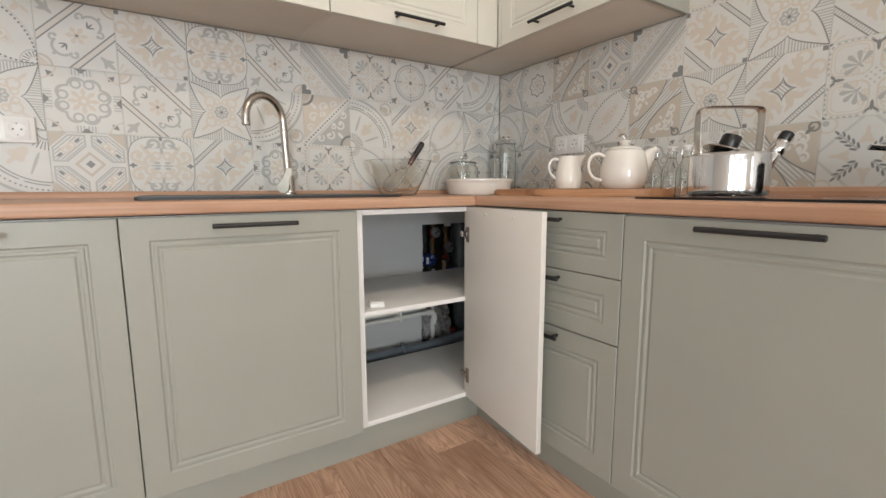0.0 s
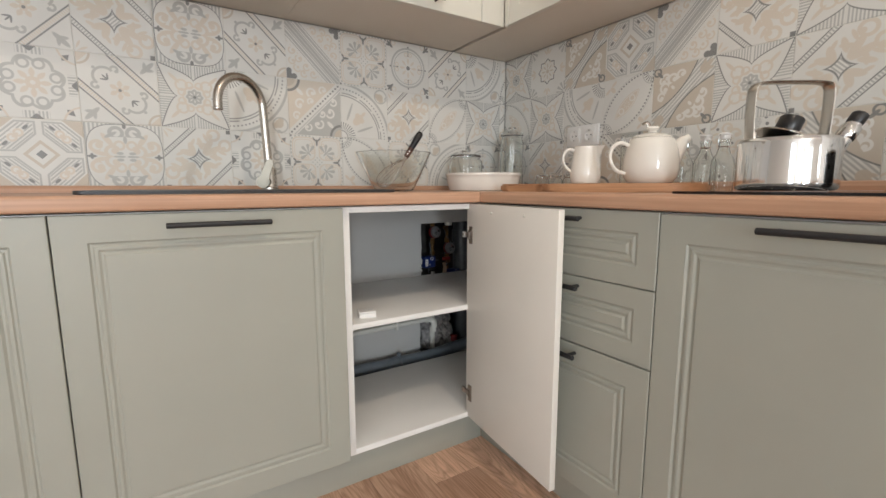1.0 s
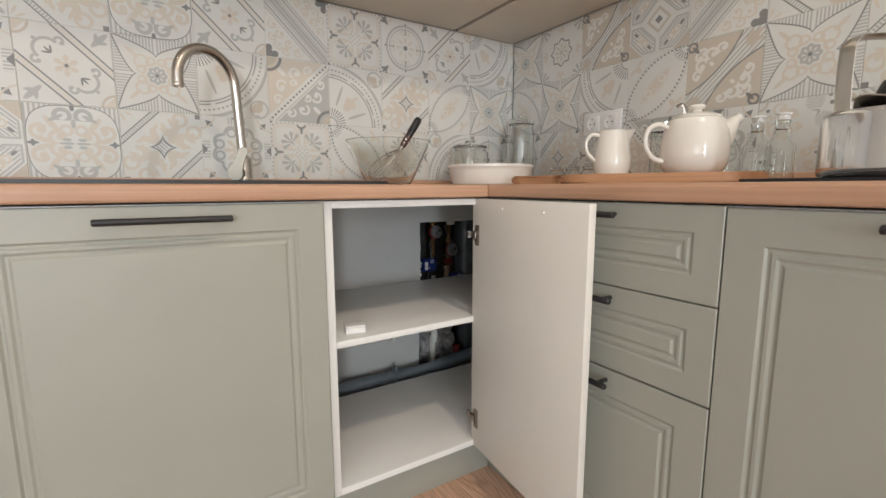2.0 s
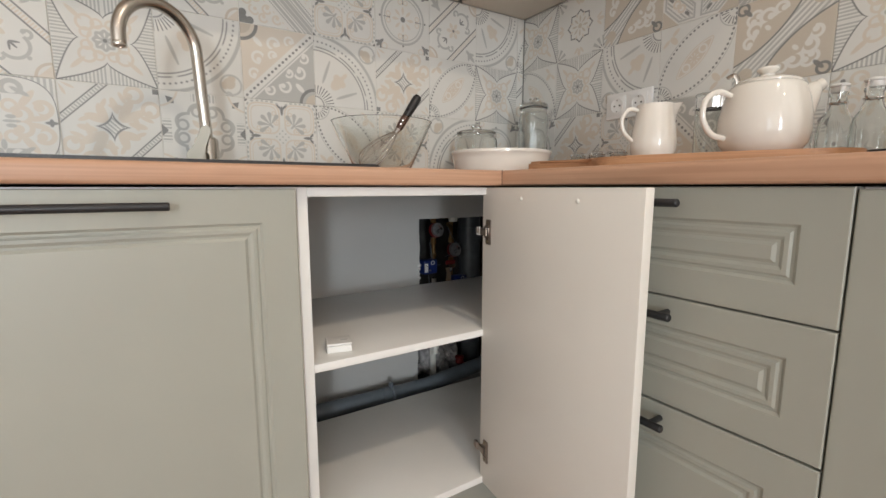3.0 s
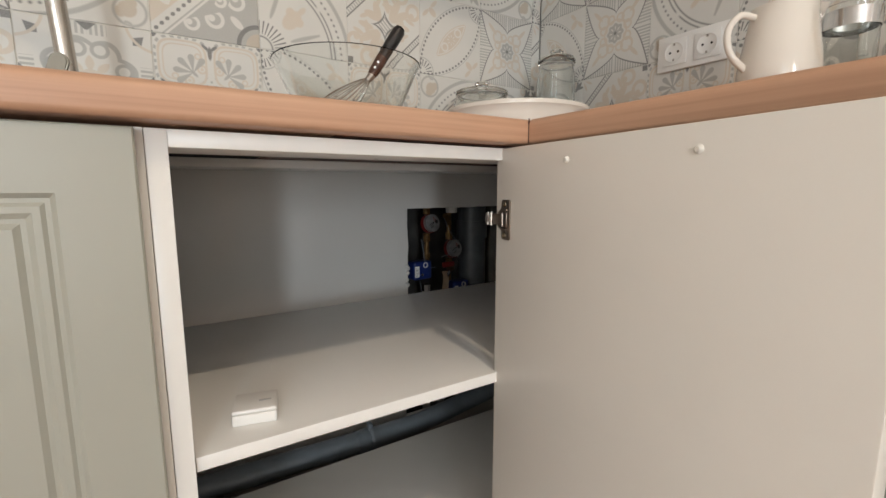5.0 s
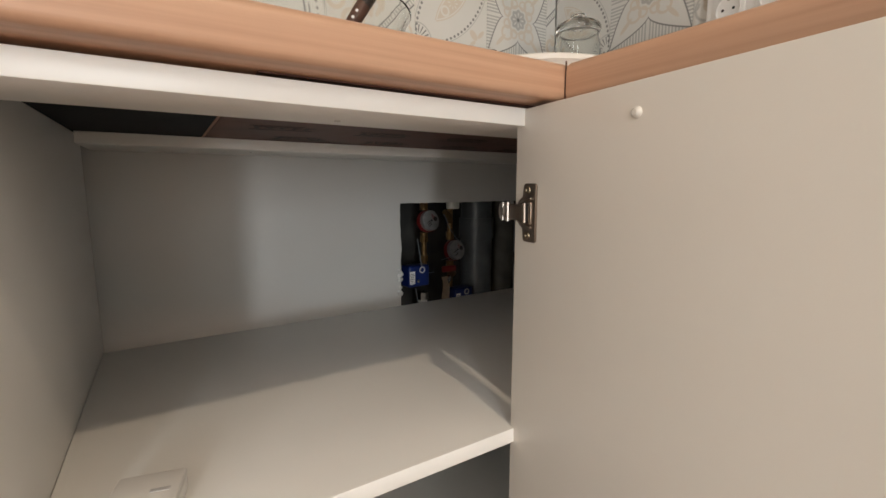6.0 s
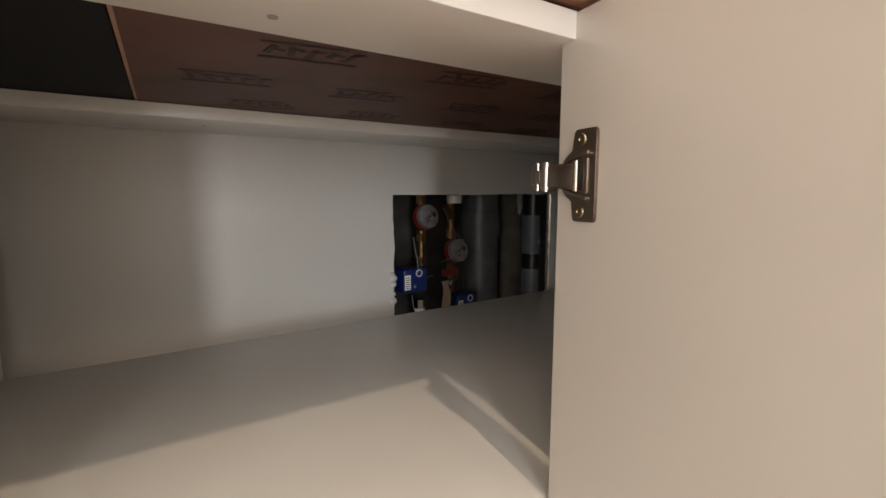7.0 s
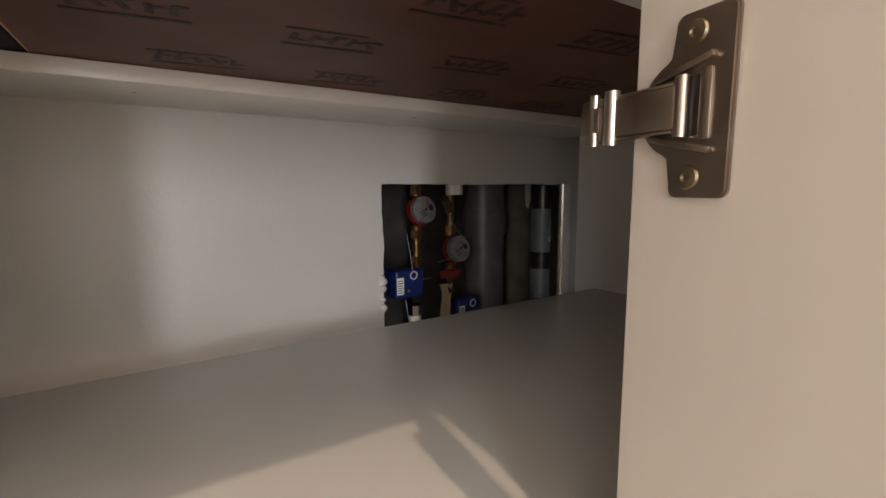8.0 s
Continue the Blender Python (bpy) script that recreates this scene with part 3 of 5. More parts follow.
SX0, SX1, SY0, SY1 = -1.60, -0.876, -0.53, -0.018     # sink cut-out
top = thing("worktop", "oak-effect worktop with a cut-out for the sink", "worktop")
wt = bmesh.new()
xs, ys = (-2.24, SX0, SX1, -0.001), (SY0, SY1, -0.001)
for i in range(3):
    nose = worktop_edge(xs[i + 1] - xs[i], DEEP + SY0)
    join(wt, nose, pose(xs[i], -DEEP, 0))
    for j in range(2):
        if (i, j) != (1, 0):
            box(xs[i], xs[i + 1], ys[j], ys[j + 1], FZ - WT, FZ, bm=wt)
bmesh.ops.remove_doubles(wt, verts=wt.verts, dist=0.0004)
pairs = {}
for f in wt.faces:
    pairs.setdefault(tuple(sorted(v.index for v in f.verts)), []).append(f)
bmesh.ops.delete(wt, geom=[f for fs in pairs.values() if len(fs) > 1 for f in fs], context="FACES")
part("slab", wt, M_TOP, top)
part("backing_sheet", box(-0.873, cx1 - 0.02, -0.585, -0.022, FZ - WT - 0.0012, FZ - WT - 0.0002), M_UNDER, top, "brown backing sheet with black printed marks")
ret = thing("worktop", "oak-effect worktop return under the hob", "worktop")
wt = worktop_edge(1.78, DEEP - 0.001)
wt.transform(pose(-DEEP, -0.6215, 0, 0, 0, -90))
part("slab", wt, M_TOP_Y, ret)
seam = part("joint_strip", box(-0.6204, -0.6194, -0.6216, -0.6205, FZ - WT + 0.001, FZ + 0.0003), M_HANDLEWOOD, ret)

def upstand(length, h):
    prof = [(0.001, 0.0003), (0.018, 0.0003), (0.018, h * 0.55), (0.014, h * 0.9), (0.008, h), (0.001, h)]
    bm = bmesh.new()
    a = [bm.verts.new((0, -y, z)) for y, z in prof]
    b = [bm.verts.new((length, -y, z)) for y, z in prof]
    n = len(prof)
    for i in range(n):
        bm.faces.new((a[i], a[(i + 1) % n], b[(i + 1) % n], b[i]))
    bm.faces.new(a[::-1])
    bm.faces.new(b)
    return bm


strip = upstand(2.22, 0.021)
strip.transform(pose(-2.24, 0, FZ))
structure("trim", strip, M_TOP, "oak-effect sealing strip where worktop meets the tiles", 20)
strip = upstand(2.37, 0.029)
strip.transform(pose(0, -0.02, FZ, 0, 0, -90))
structure("trim", strip, M_TOP_Y, "oak-effect sealing strip where worktop meets the tiles", 20)

# upper cabinets
UZ, UZT = 1.474, 2.30
UD = 0.34


def upper(parent, x0, x1, deep, at, front_w, front_x, handle_x, mat=M_CREAM):
    t = 0.016
    for nm, a in (("side_panel", (x0, x0 + t, 0.02, deep, UZ, UZT)), ("side_panel", (x1 - t, x1, 0.02, deep, UZ, UZT)), ("top_panel", (x0 + t, x1 - t, 0.02, deep, UZT - t, UZT)), ("back_panel", (x0 + t, x1 - t, deep - 0.004, deep, UZ + t, UZT - t))):
        p = part(nm, box(*a), M_TAN, parent)
        p.matrix_basis = at
    p = part("bottom_panel", box(x0 + t, x1 - t, 0.02, deep, UZ, UZ + t, 0.0005), M_TAN, parent, "beige laminate underside")
    p.matrix_basis = at
    fitted_front(parent, "door", front_x, UZ - 0.002, front_w, UZT - UZ, 0, at, mat, (handle_x, 0.03))


UN = pose(0, -0.362, 0)
UE = pose(-0.318, 0, 0, 0, 0, -90)
up1 = thing("wall_cabinet", "cream wall cabinet with a panelled door above the sink", "wall cabinet", group="wall cabinets")
upper(up1, -1.63, -1.031, 0.36, UN, 0.596, -1.6285, 0.3)
up0 = thing("wall_cabinet", "cream wall cabinet with a panelled door", "wall cabinet", group="wall cabinets")
upper(up0, -2.24, -1.631, 0.36, UN, 0.604, -2.2385, 0.3)
up2 = thing("wall_cabinet", "cream corner wall cabinet with a panelled door and black handle", "wall cabinet", group="wall cabinets")
upper(up2, -1.030, -0.319, 0.36, UN, 0.605, -1.0285, 0.325)
part("filler", box(-0.421, -0.319, -0.362, -0.345, UZ - 0.002, UZT, 0.001), M_CREAM, up2)
up3 = thing("wall_cabinet", "cream wall cabinet beside the room corner with black handle", "wall cabinet", group="wall cabinets")
upper(up3, 0.0, 0.968, 0.316, UE, 0.58, 0.386, 0.295)
part("end_panel", box(-0.318, -0.002, -0.985, -0.9685, UZ - 0.002, UZT, 0.001), M_SAGE, up3, "sage end panel")
part("filler", box(-0.318, -0.300, -0.385, -0.364, UZ - 0.002, UZT, 0.001), M_CREAM, up3)


# ---- sink and tap ----
sink = thing("sink", "black composite sink with a drainer set into the worktop", "sink", (0, 0, FZ))
rim = prism(rounded(-1.607, -0.868, -0.547, -0.09, 0.018), 0.0005, 0.0085, 0.002)
part("rim", rim, M_RIM, sink)
under = bmesh.new()
box(SX0 + 0.004, SX1 - 0.001, SY0 + 0.002, SY1 - 0.004, -0.034, 0.0003, 0.001, bm=under)
part("drainer", under, M_GRANITE, sink)
part("bowl", box(-1.57, -1.12, -0.51, -0.16, -0.19, -0.0345, 0.02, 3), M_GRANITE, sink)

tap = thing("kitchen_tap", "brushed nickel gooseneck kitchen tap behind the sink", "tap", (-1.146, -0.168, FZ + 0.0085), math.degrees(math.atan2(-0.54, -0.84)))
part("base", lathe([(0, 0), (0.027, 0), (0.027, 0.006), (0.0245, 0.009), (0.0235, 0.012), (0.0235, 0.062), (0.022, 0.068), (0.0135, 0.074), (0, 0.074)], 40), M_STEEL, tap)
R = 0.083
neck = [(0, 0, 0.07), (0.003, 0, 0.12), (0.007, 0, 0.18), (0.010, 0, 0.235)] + [(0.011 + R - R * math.cos(radians(a)), 0, 0.252 + R * math.sin(radians(a))) for a in range(8, 181, 8)] + [(0.0112 + 2 * R, 0, 0.232)]
part("spout", tube(neck, 0.0128, 20), M_STEEL, tap)
tip = lathe([(0, 0.002), (0.0085, 0.001), (0.0095, -0.003), (0.0125, -0.003), (0.0134, -0.0015), (0.0134, 0.006), (0.0127, 0.007)], 28)
tip.transform(pose(2 * R + 0.0112, 0, 0.2305))
part("nozzle", tip, M_STEEL, tap)
hub_r = 0.0205
tongue = [(hub_r * math.cos(radians(a)), hub_r * math.sin(radians(a))) for a in range(130, 411, 14)] + [(0.0125, 0.026), (0.0118, 0.042)] + [(0.0125 * math.cos(radians(a)), 0.062 + 0.0125 * math.sin(radians(a))) for a in range(0, 181, 18)] + [(-0.0118, 0.042), (-0.0125, 0.026)]
lev = prism(tongue, -0.002, 0.0055, 0.0018)
hub_at = Vector((-1.172, -0.197, FZ + 0.0335))
across, outward = Vector((0.936, -0.352, 0)), Vector((-0.352, -0.936, 0))
lx_, ly_ = 0.926 * across - 0.378 * Vector((0, 0, 1)), 0.378 * across + 0.926 * Vector((0, 0, 1))
lev.transform(Matrix(((lx_.x, ly_.x, outward.x, hub_at.x), (lx_.y, ly_.y, outward.y, hub_at.y), (lx_.z, ly_.z, outward.z, hub_at.z), (0, 0, 0, 1))))
join(lev, tube([Vector((-1.146, -0.168, hub_at.z)), hub_at], 0.0165, 20))
lev.transform(tap.matrix_basis.inverted())
part("lever", lev, M_LEVER, tap)


# ---- glassware and crockery ----
def hollow(outer, wall, floor_t):
    """Outer profile (r, z) from bottom to rim -> closed profile with an inner wall."""
    prof = [(0, outer[0][1])] + outer
    inner = [(max(r - wall, 0.001), max(z, outer[0][1] + floor_t)) for r, z in reversed(outer)]
    return prof + inner + [(0, outer[0][1] + floor_t)]


bowl = thing("mixing_bowl", "clear glass mixing bowl with a whisk in it", "bowl", (-0.725, -0.237, FZ))
part("body", lathe(hollow([(0.062, 0.0), (0.070, 0.003), (0.078, 0.016), (0.102, 0.065), (0.126, 0.118), (0.134, 0.135), (0.1365, 0.138)], 0.0035, 0.005), 64), M_GLASS, bowl)

whisk = thing("whisk", "wire whisk with a dark riveted handle", "whisk", (-0.725, -0.237, FZ - 0.001))
A, B, C = Vector((-0.062, 0.0, 0.022)), Vector((0.040, -0.012, 0.118)), Vector((0.100, -0.025, 0.215))
axis = (B - A).normalized()
side = axis.orthogonal().normalized()
side2 = axis.cross(side)
for k in range(9):
    a = math.pi * k / 9
    d = math.cos(a) * side + math.sin(a) * side2
    n = []
    for s_ in range(0, 25):
        th = math.pi * s_ / 24
        reach = 0.5 - 0.5 * math.cos(2 * th)
        n.append(B + (A - B) * reach ** 0.75 + d * 0.036 * math.sin(2 * th) * (0.55 + 0.45 * reach))
    part("wire", tube(n, 0.0008, 6, False), M_CHROME, whisk)
part("ferrule", tube([B - axis * 0.012, B + (C - B) * 0.06], [0.0055, 0.008], 16), M_NICKEL, whisk)
H = (C - B)
part("handle", tube([B + H * 0.05, B + H * 0.12, B + H * 0.35, B + H * 0.7, B + H * 0.94, B + H * 1.0, B + H * 1.02], [0.0075, 0.0095, 0.0105, 0.0125, 0.0125, 0.009, 0.003], 20), M_RUBBER, whisk)
part("grip", tube([B + H * 0.06, B + H * 0.13, B + H * 0.36, B + H * 0.42], [0.0083, 0.0102, 0.0111, 0.0108], 20), M_HANDLEWOOD, whisk, "brown lower grip with rivets")
vd = Vector((-0.53, -0.84, 0)).normalized()
for f in (0.19, 0.29):
    part("rivet", tube([B + H * f + vd * 0.009, B + H * f + vd * 0.0118], 0.0022, 10), M_CHROME, whisk)

dish = thing("baking_dish", "round cream ceramic baking dish on the worktop corner", "dish", (-0.400, -0.350, FZ))
part("body", lathe(hollow([(0.118, 0.0), (0.124, 0.003), (0.130, 0.02), (0.134, 0.042), (0.136, 0.053), (0.1395, 0.057), (0.1395, 0.063), (0.137, 0.065)], 0.007, 0.006), 72), M_CERAMIC, dish)
dish.scale = (1.04, 1.04, 1.02)


def clip_jar(r, h, neck_r, loc, label):
    j = thing("glass_jar", label, "jar", loc)
    part("body", lathe(hollow([(r * 0.9, 0), (r * 0.97, 0.004), (r, 0.014), (r, h * 0.76), (r * 0.97, h * 0.83), (neck_r, h * 0.89), (neck_r, h * 0.92)], 0.003, 0.006), 48), M_GLASS, j)
    lid = part("lid", lathe([(0, h * 0.925), (neck_r * 1.05, h * 0.925), (neck_r * 1.1, h * 0.94), (neck_r * 1.1, h * 0.975), (neck_r * 1.02, h * 1.0), (neck_r * 0.5, h * 1.012), (0.010, h * 1.015), (0.009, h * 1.02 + 0.003), (0.017, h * 1.02 + 0.009), (0.018, h * 1.02 + 0.014), (0.011, h * 1.02 + 0.020), (0, h * 1.02 + 0.021)], 48), M_GLASS, j, "glass lid with a knob")
    part("gasket", lathe([(neck_r * 0.9, h * 0.921), (neck_r * 1.06, h * 0.921), (neck_r * 1.06, h * 0.9245), (neck_r * 0.9, h * 0.9245)], 40, True), M_DIAL, j, "grey rubber seal")
    return j


clip_jar(0.071, 0.150, 0.060, (-0.335, -0.142, FZ), "short clear glass jar with a knobbed glass lid")
clip_jar(0.052, 0.258, 0.046, (-0.095, -0.164, FZ), "tall clear glass jar with a knobbed glass lid")

# chopping board with a rounded handle
BZ = 0.024
board = thing("chopping_board", "oiled wooden chopping board with a handle", "board", (-0.478, -0.558, FZ), 21)
half_side = [(0.0, 0.0), (0.018, -0.004), (0.030, -0.018), (0.034, -0.040), (0.035, -0.130), (0.042, -0.152), (0.062, -0.170), (0.084, -0.188), (0.096, -0.212), (0.101, -0.250), (0.103, -0.400), (0.101, -0.520), (0.090, -0.566), (0.066, -0.592), (0.034, -0.602)]
pts = half_side + [(-x, y) for x, y in half_side[:0:-1]]
part("plank", prism(pts[::-1], 0.0, BZ, 0.005), M_BOARD, board)

TOPB = FZ + BZ


def jug():
    j = thing("milk_jug", "cream glazed ceramic milk jug on the chopping board", "jug", (-0.352, -0.797, TOPB), -32.3)
    b = lathe(hollow([(0.041, 0), (0.047, 0.002), (0.053, 0.016), (0.0545, 0.034), (0.0515, 0.058), (0.0475, 0.078), (0.0448, 0.092), (0.0432, 0.103), (0.0426, 0.110), (0.0428, 0.116)], 0.0032, 0.004), 72)
    for v in b.verts:
        turn_ = abs(math.degrees(math.atan2(v.co.y, v.co.x)))
        if v.co.z > 0.066 and turn_ < 48:
            k = 0.5 + 0.5 * math.cos(math.pi * turn_ / 48)
            lift = ((v.co.z - 0.066) / 0.05) ** 1.7
            v.co.x += 0.027 * lift * k ** 1.4
            v.co.y *= 1 - 0.25 * lift * k
            v.co.z += 0.006 * lift * lift * k
    part("body", b, M_CERAMIC, j)
    part("handle", tube(spline([(-0.041, 0, 0.104), (-0.066, 0, 0.106), (-0.082, 0, 0.086), (-0.076, 0, 0.058), (-0.05, 0, 0.036)], 8), 0.0050, 14, True, 0.9), M_CERAMIC, j)
    return j


def teapot():
    j = thing("teapot", "cream glazed ceramic teapot on the chopping board", "teapot", (-0.312, -0.985, TOPB), -32.3)
    part("body", lathe([(0, 0), (0.054, 0), (0.060, 0.002), (0.071, 0.016), (0.0755, 0.036), (0.0745, 0.06), (0.069, 0.088), (0.062, 0.108), (0.058, 0.113), (0.054, 0.1145), (0, 0.114)], 64), M_CERAMIC, j)
    part("lid", lathe([(0.053, 0.115), (0.0535, 0.118), (0.045, 0.1225), (0.022, 0.1265), (0.012, 0.1285), (0.011, 0.132), (0.017, 0.136), (0.0185, 0.139), (0.0165, 0.1425), (0.01, 0.1445), (0, 0.145)], 48), M_CERAMIC, j)
    part("spout", tube(spline([(0.055, 0, 0.066), (0.074, 0, 0.088), (0.090, 0, 0.107), (0.105, 0, 0.117)], 8), [0.033 - 0.0225 * min(1, k / 20) for k in range(25)], 20), M_CERAMIC, j)
    part("handle", tube(spline([(-0.064, 0, 0.096), (-0.09, 0, 0.103), (-0.113, 0, 0.09), (-0.117, 0, 0.06), (-0.10, 0, 0.034), (-0.073, 0, 0.025)], 8), 0.0054, 14, True, 0.9), M_CERAMIC, j)
    return j


jug().scale = (0.84, 0.84, 0.96)
teapot().scale = (0.95, 0.95, 1.06)


def swing_bottle(loc, rz, label):
    b = thing("swing_top_bottle", label, "bottle", loc, rz, "small glass bottles")
    part("body", lathe(hollow([(0.026, 0), (0.0285, 0.003), (0.0295, 0.01), (0.0295, 0.075), (0.027, 0.088), (0.018, 0.105), (0.0135, 0.118), (0.013, 0.135), (0.015, 0.137), (0.015, 0.143)], 0.0025, 0.004), 36), M_GLASS, b)
    part("stopper", lathe([(0, 0.1435), (0.012, 0.1435), (0.0135, 0.147), (0.0135, 0.153), (0.016, 0.155), (0.016, 0.158), (0.008, 0.161), (0, 0.161)], 28), M_SOCKET, b, "white stopper")
    w = tube(spline([(-0.0165, 0, 0.122), (-0.021, 0, 0.128), (-0.0195, 0, 0.15), (-0.011, 0, 0.1565), (0.011, 0, 0.1565), (0.0195, 0, 0.15), (0.021, 0, 0.128), (0.0165, 0, 0.122)], 5), 0.0016, 8)
    ring = tube([(0.0145 * math.cos(radians(a)), 0.0145 * math.sin(radians(a)), 0.124) for a in range(0, 361, 20)], 0.0016, 8, False)
    join(w, ring)
    part("wire_clip", w, M_CHROME, b, "steel wire clip")


swing_bottle((-0.130, -1.035, FZ), 20, "clear swing-top glass bottle with a white stopper")
swing_bottle((-0.138, -1.088, FZ), -15, "clear swing-top glass bottle standing beside the hob")
swing_bottle((-0.12, -0.966, FZ), 60, "clear swing-top glass bottle behind the teapot")
for gy in (-0.464, -0.532, -0.602):
    g = thing("spice_jar", "small clear glass jar beside the chopping board", "jar", (-0.20, gy, FZ), 0, "small glass jars")
    part("body", lathe(hollow([(0.022, 0), (0.025, 0.003), (0.026, 0.01), (0.026, 0.038), (0.021, 0.046), (0.021, 0.052)], 0.0022, 0.004), 32), M_GLASS, g)
    clip = tube([(0.0222 * math.cos(radians(a)), 0.0222 * math.sin(radians(a)), 0.049) for a in range(0, 361, 20)], 0.0011, 8, False)
    for side_ in (-1, 1):
        join(clip, tube(spline([(side_ * 0.023, 0, 0.049), (side_ * 0.027, -0.004, 0.054), (side_ * 0.024, -0.002, 0.062), (side_ * 0.010, 0, 0.0645), (0, 0, 0.065)], 4), 0.0011, 8))
    part("wire_clip", clip, M_CHROME, g, "steel wire clip")
    part("lid", lathe([(0, 0.0525), (0.0225, 0.0525), (0.023, 0.055), (0.021, 0.059), (0.006, 0.061), (0, 0.0612)], 32), M_GLASS, g)

press = thing("coffee_press", "glass coffee press with a steel band and strap handle", "coffee press", (-0.130, -0.800, FZ), -55)
part("beaker", lathe(hollow([(0.030, 0), (0.034, 0.003), (0.035, 0.01), (0.035, 0.178), (0.036, 0.181)], 0.0022, 0.003), 40), M_GLASS, press)
part("band", lathe([(0.0358, 0.147), (0.037, 0.147), (0.037, 0.172), (0.0358, 0.172)], 40, True), M_CHROME, press)
part("strap", tube(spline([(0.038, 0, 0.02), (0.048, 0, 0.05), (0.05, 0, 0.13), (0.049, 0, 0.20), (0.040, 0, 0.220), (0.026, 0, 0.214)], 6), 0.0075, 10, True, 0.35), M_STEEL, press)
part("knob", tube(spline([(0.0505, 0, 0.186), (0.0495, 0, 0.203), (0.041, 0, 0.221)], 6), 0.0062, 12, True, 0.6), M_NICKEL, press)

# ---- hob, kettle and pan ----
hob = thing("hob", "black glass ceramic hob set on the worktop", "hob", (0, 0, FZ))
part("plate", prism(rounded(-0.562, -0.055, -1.775, -1.193, 0.008), 0.0005, 0.0055, 0.0015), M_HOB, hob)
for bx, by, br in ((-0.42, -1.33, 0.075), (-0.2, -1.34, 0.09), (-0.42, -1.62, 0.09), (-0.2, -1.62, 0.075)):
    z = lathe([(br, 0.0056), (br + 0.0015, 0.0056), (br + 0.0015, 0.0058), (br, 0.0058)], 48, True)
    z.transform(pose(bx, by, 0))
    part("cooking_zone", z, M_DIAL, hob)
kettle = thing("kettle", "polished steel kettle with a black lid knob on the hob", "kettle", (-0.388, -1.327, FZ + 0.006), -34)
part("body", lathe([(0, 0.001), (0.077, 0.001), (0.082, 0.003), (0.0852, 0.008), (0.0857, 0.018), (0.0846, 0.106), (0.0838, 0.111), (0.0812, 0.1145), (0.064, 0.119), (0.046, 0.1215), (0, 0.122)], 72), M_CHROME, kettle)
lid = lathe([(0, 0), (0.049, 0), (0.050, 0.002), (0.044, 0.006), (0.02, 0.0095), (0, 0.0105)], 48)
lid.transform(pose(-0.012, 0, 0.1195, 0, 22, 0))
part("lid", lid, M_STEEL, kettle, "steel lid set down aslant")
kn = lathe([(0, 0.008), (0.019, 0.008), (0.0215, 0.012), (0.0215, 0.042), (0.0195, 0.0455), (0, 0.046)], 32)
kn.transform(pose(-0.012, 0, 0.1195, 0, 22, 0))
part("lid_knob", kn, M_RUBBER, kettle, "black lid knob")
loop_pts = [(-0.072, 0, 0.106), (-0.0745, 0, 0.15), (-0.075, 0, 0.195), (-0.072, 0, 0.212), (-0.058, 0, 0.2195), (0, 0, 0.221), (0.058, 0, 0.2195), (0.072, 0, 0.212), (0.075, 0, 0.195), (0.0745, 0, 0.15), (0.072, 0, 0.106)]
loop_pts = [(x - 0.005, y, 0.106 + (z - 0.106) * 1.14) for x, y, z in loop_pts]
strap = tube(spline(loop_pts, 5), 0.003, 12)
for v in strap.verts:
    v.co.y *= 5.0
part("handle", strap, M_STEEL, kettle, "flat steel strap handle")
kettle.scale = (1, 1, 0.89)
for sx in (-1, 1):
    part("bracket", box(sx * 0.073 - 0.005, sx * 0.073 + 0.005, -0.012, 0.012, 0.100, 0.130, 0.003), M_STEEL, kettle)
REACH = 1.02
part("spout", tube([(REACH * x, 0, z) for x, z in ((0.062, 0.058), (0.085, 0.080), (0.104, 0.115), (0.119, 0.143), (0.122, 0.149))], [0.019, 0.0175, 0.015, 0.0128, 0.0128], 24), M_CHROME, kettle)
part("spout_collar", tube([(REACH * x, 0, z) for x, z in ((0.104, 0.115), (0.105, 0.117), (0.117, 0.1395), (0.118, 0.1413))], [0.0165, 0.0178, 0.0178, 0.0165], 24), M_CHROME, kettle)
part("spout_cap", tube([(REACH * x, 0, z) for x, z in ((0.1215, 0.148), (0.1235, 0.152), (0.1315, 0.167), (0.133, 0.1695))], [0.0138, 0.0148, 0.0148, 0.0125], 24), M_RUBBER, kettle, "black whistle cap")
pan = thing("saucepan", "dark saucepan with a steel lid on the hob", "saucepan", (-0.25, -1.685, FZ + 0.006), 135)
part("body", lathe(hollow([(0.085, 0), (0.092, 0.004), (0.095, 0.02), (0.096, 0.1), (0.098, 0.102)], 0.002, 0.003), 56), M_RUBBER, pan)
part("lid", lathe([(0.096, 0.1035), (0.099, 0.1035), (0.099, 0.106), (0.09, 0.109), (0.05, 0.118), (0.014, 0.122), (0.012, 0.132), (0.018, 0.138), (0, 0.142)], 56), M_CHROME, pan)
part("handle", tube(spline([(0.094, 0, 0.09), (0.12, 0, 0.096), (0.16, 0, 0.1)], 5), 0.007, 12, True, 0.5), M_CHROME, pan)


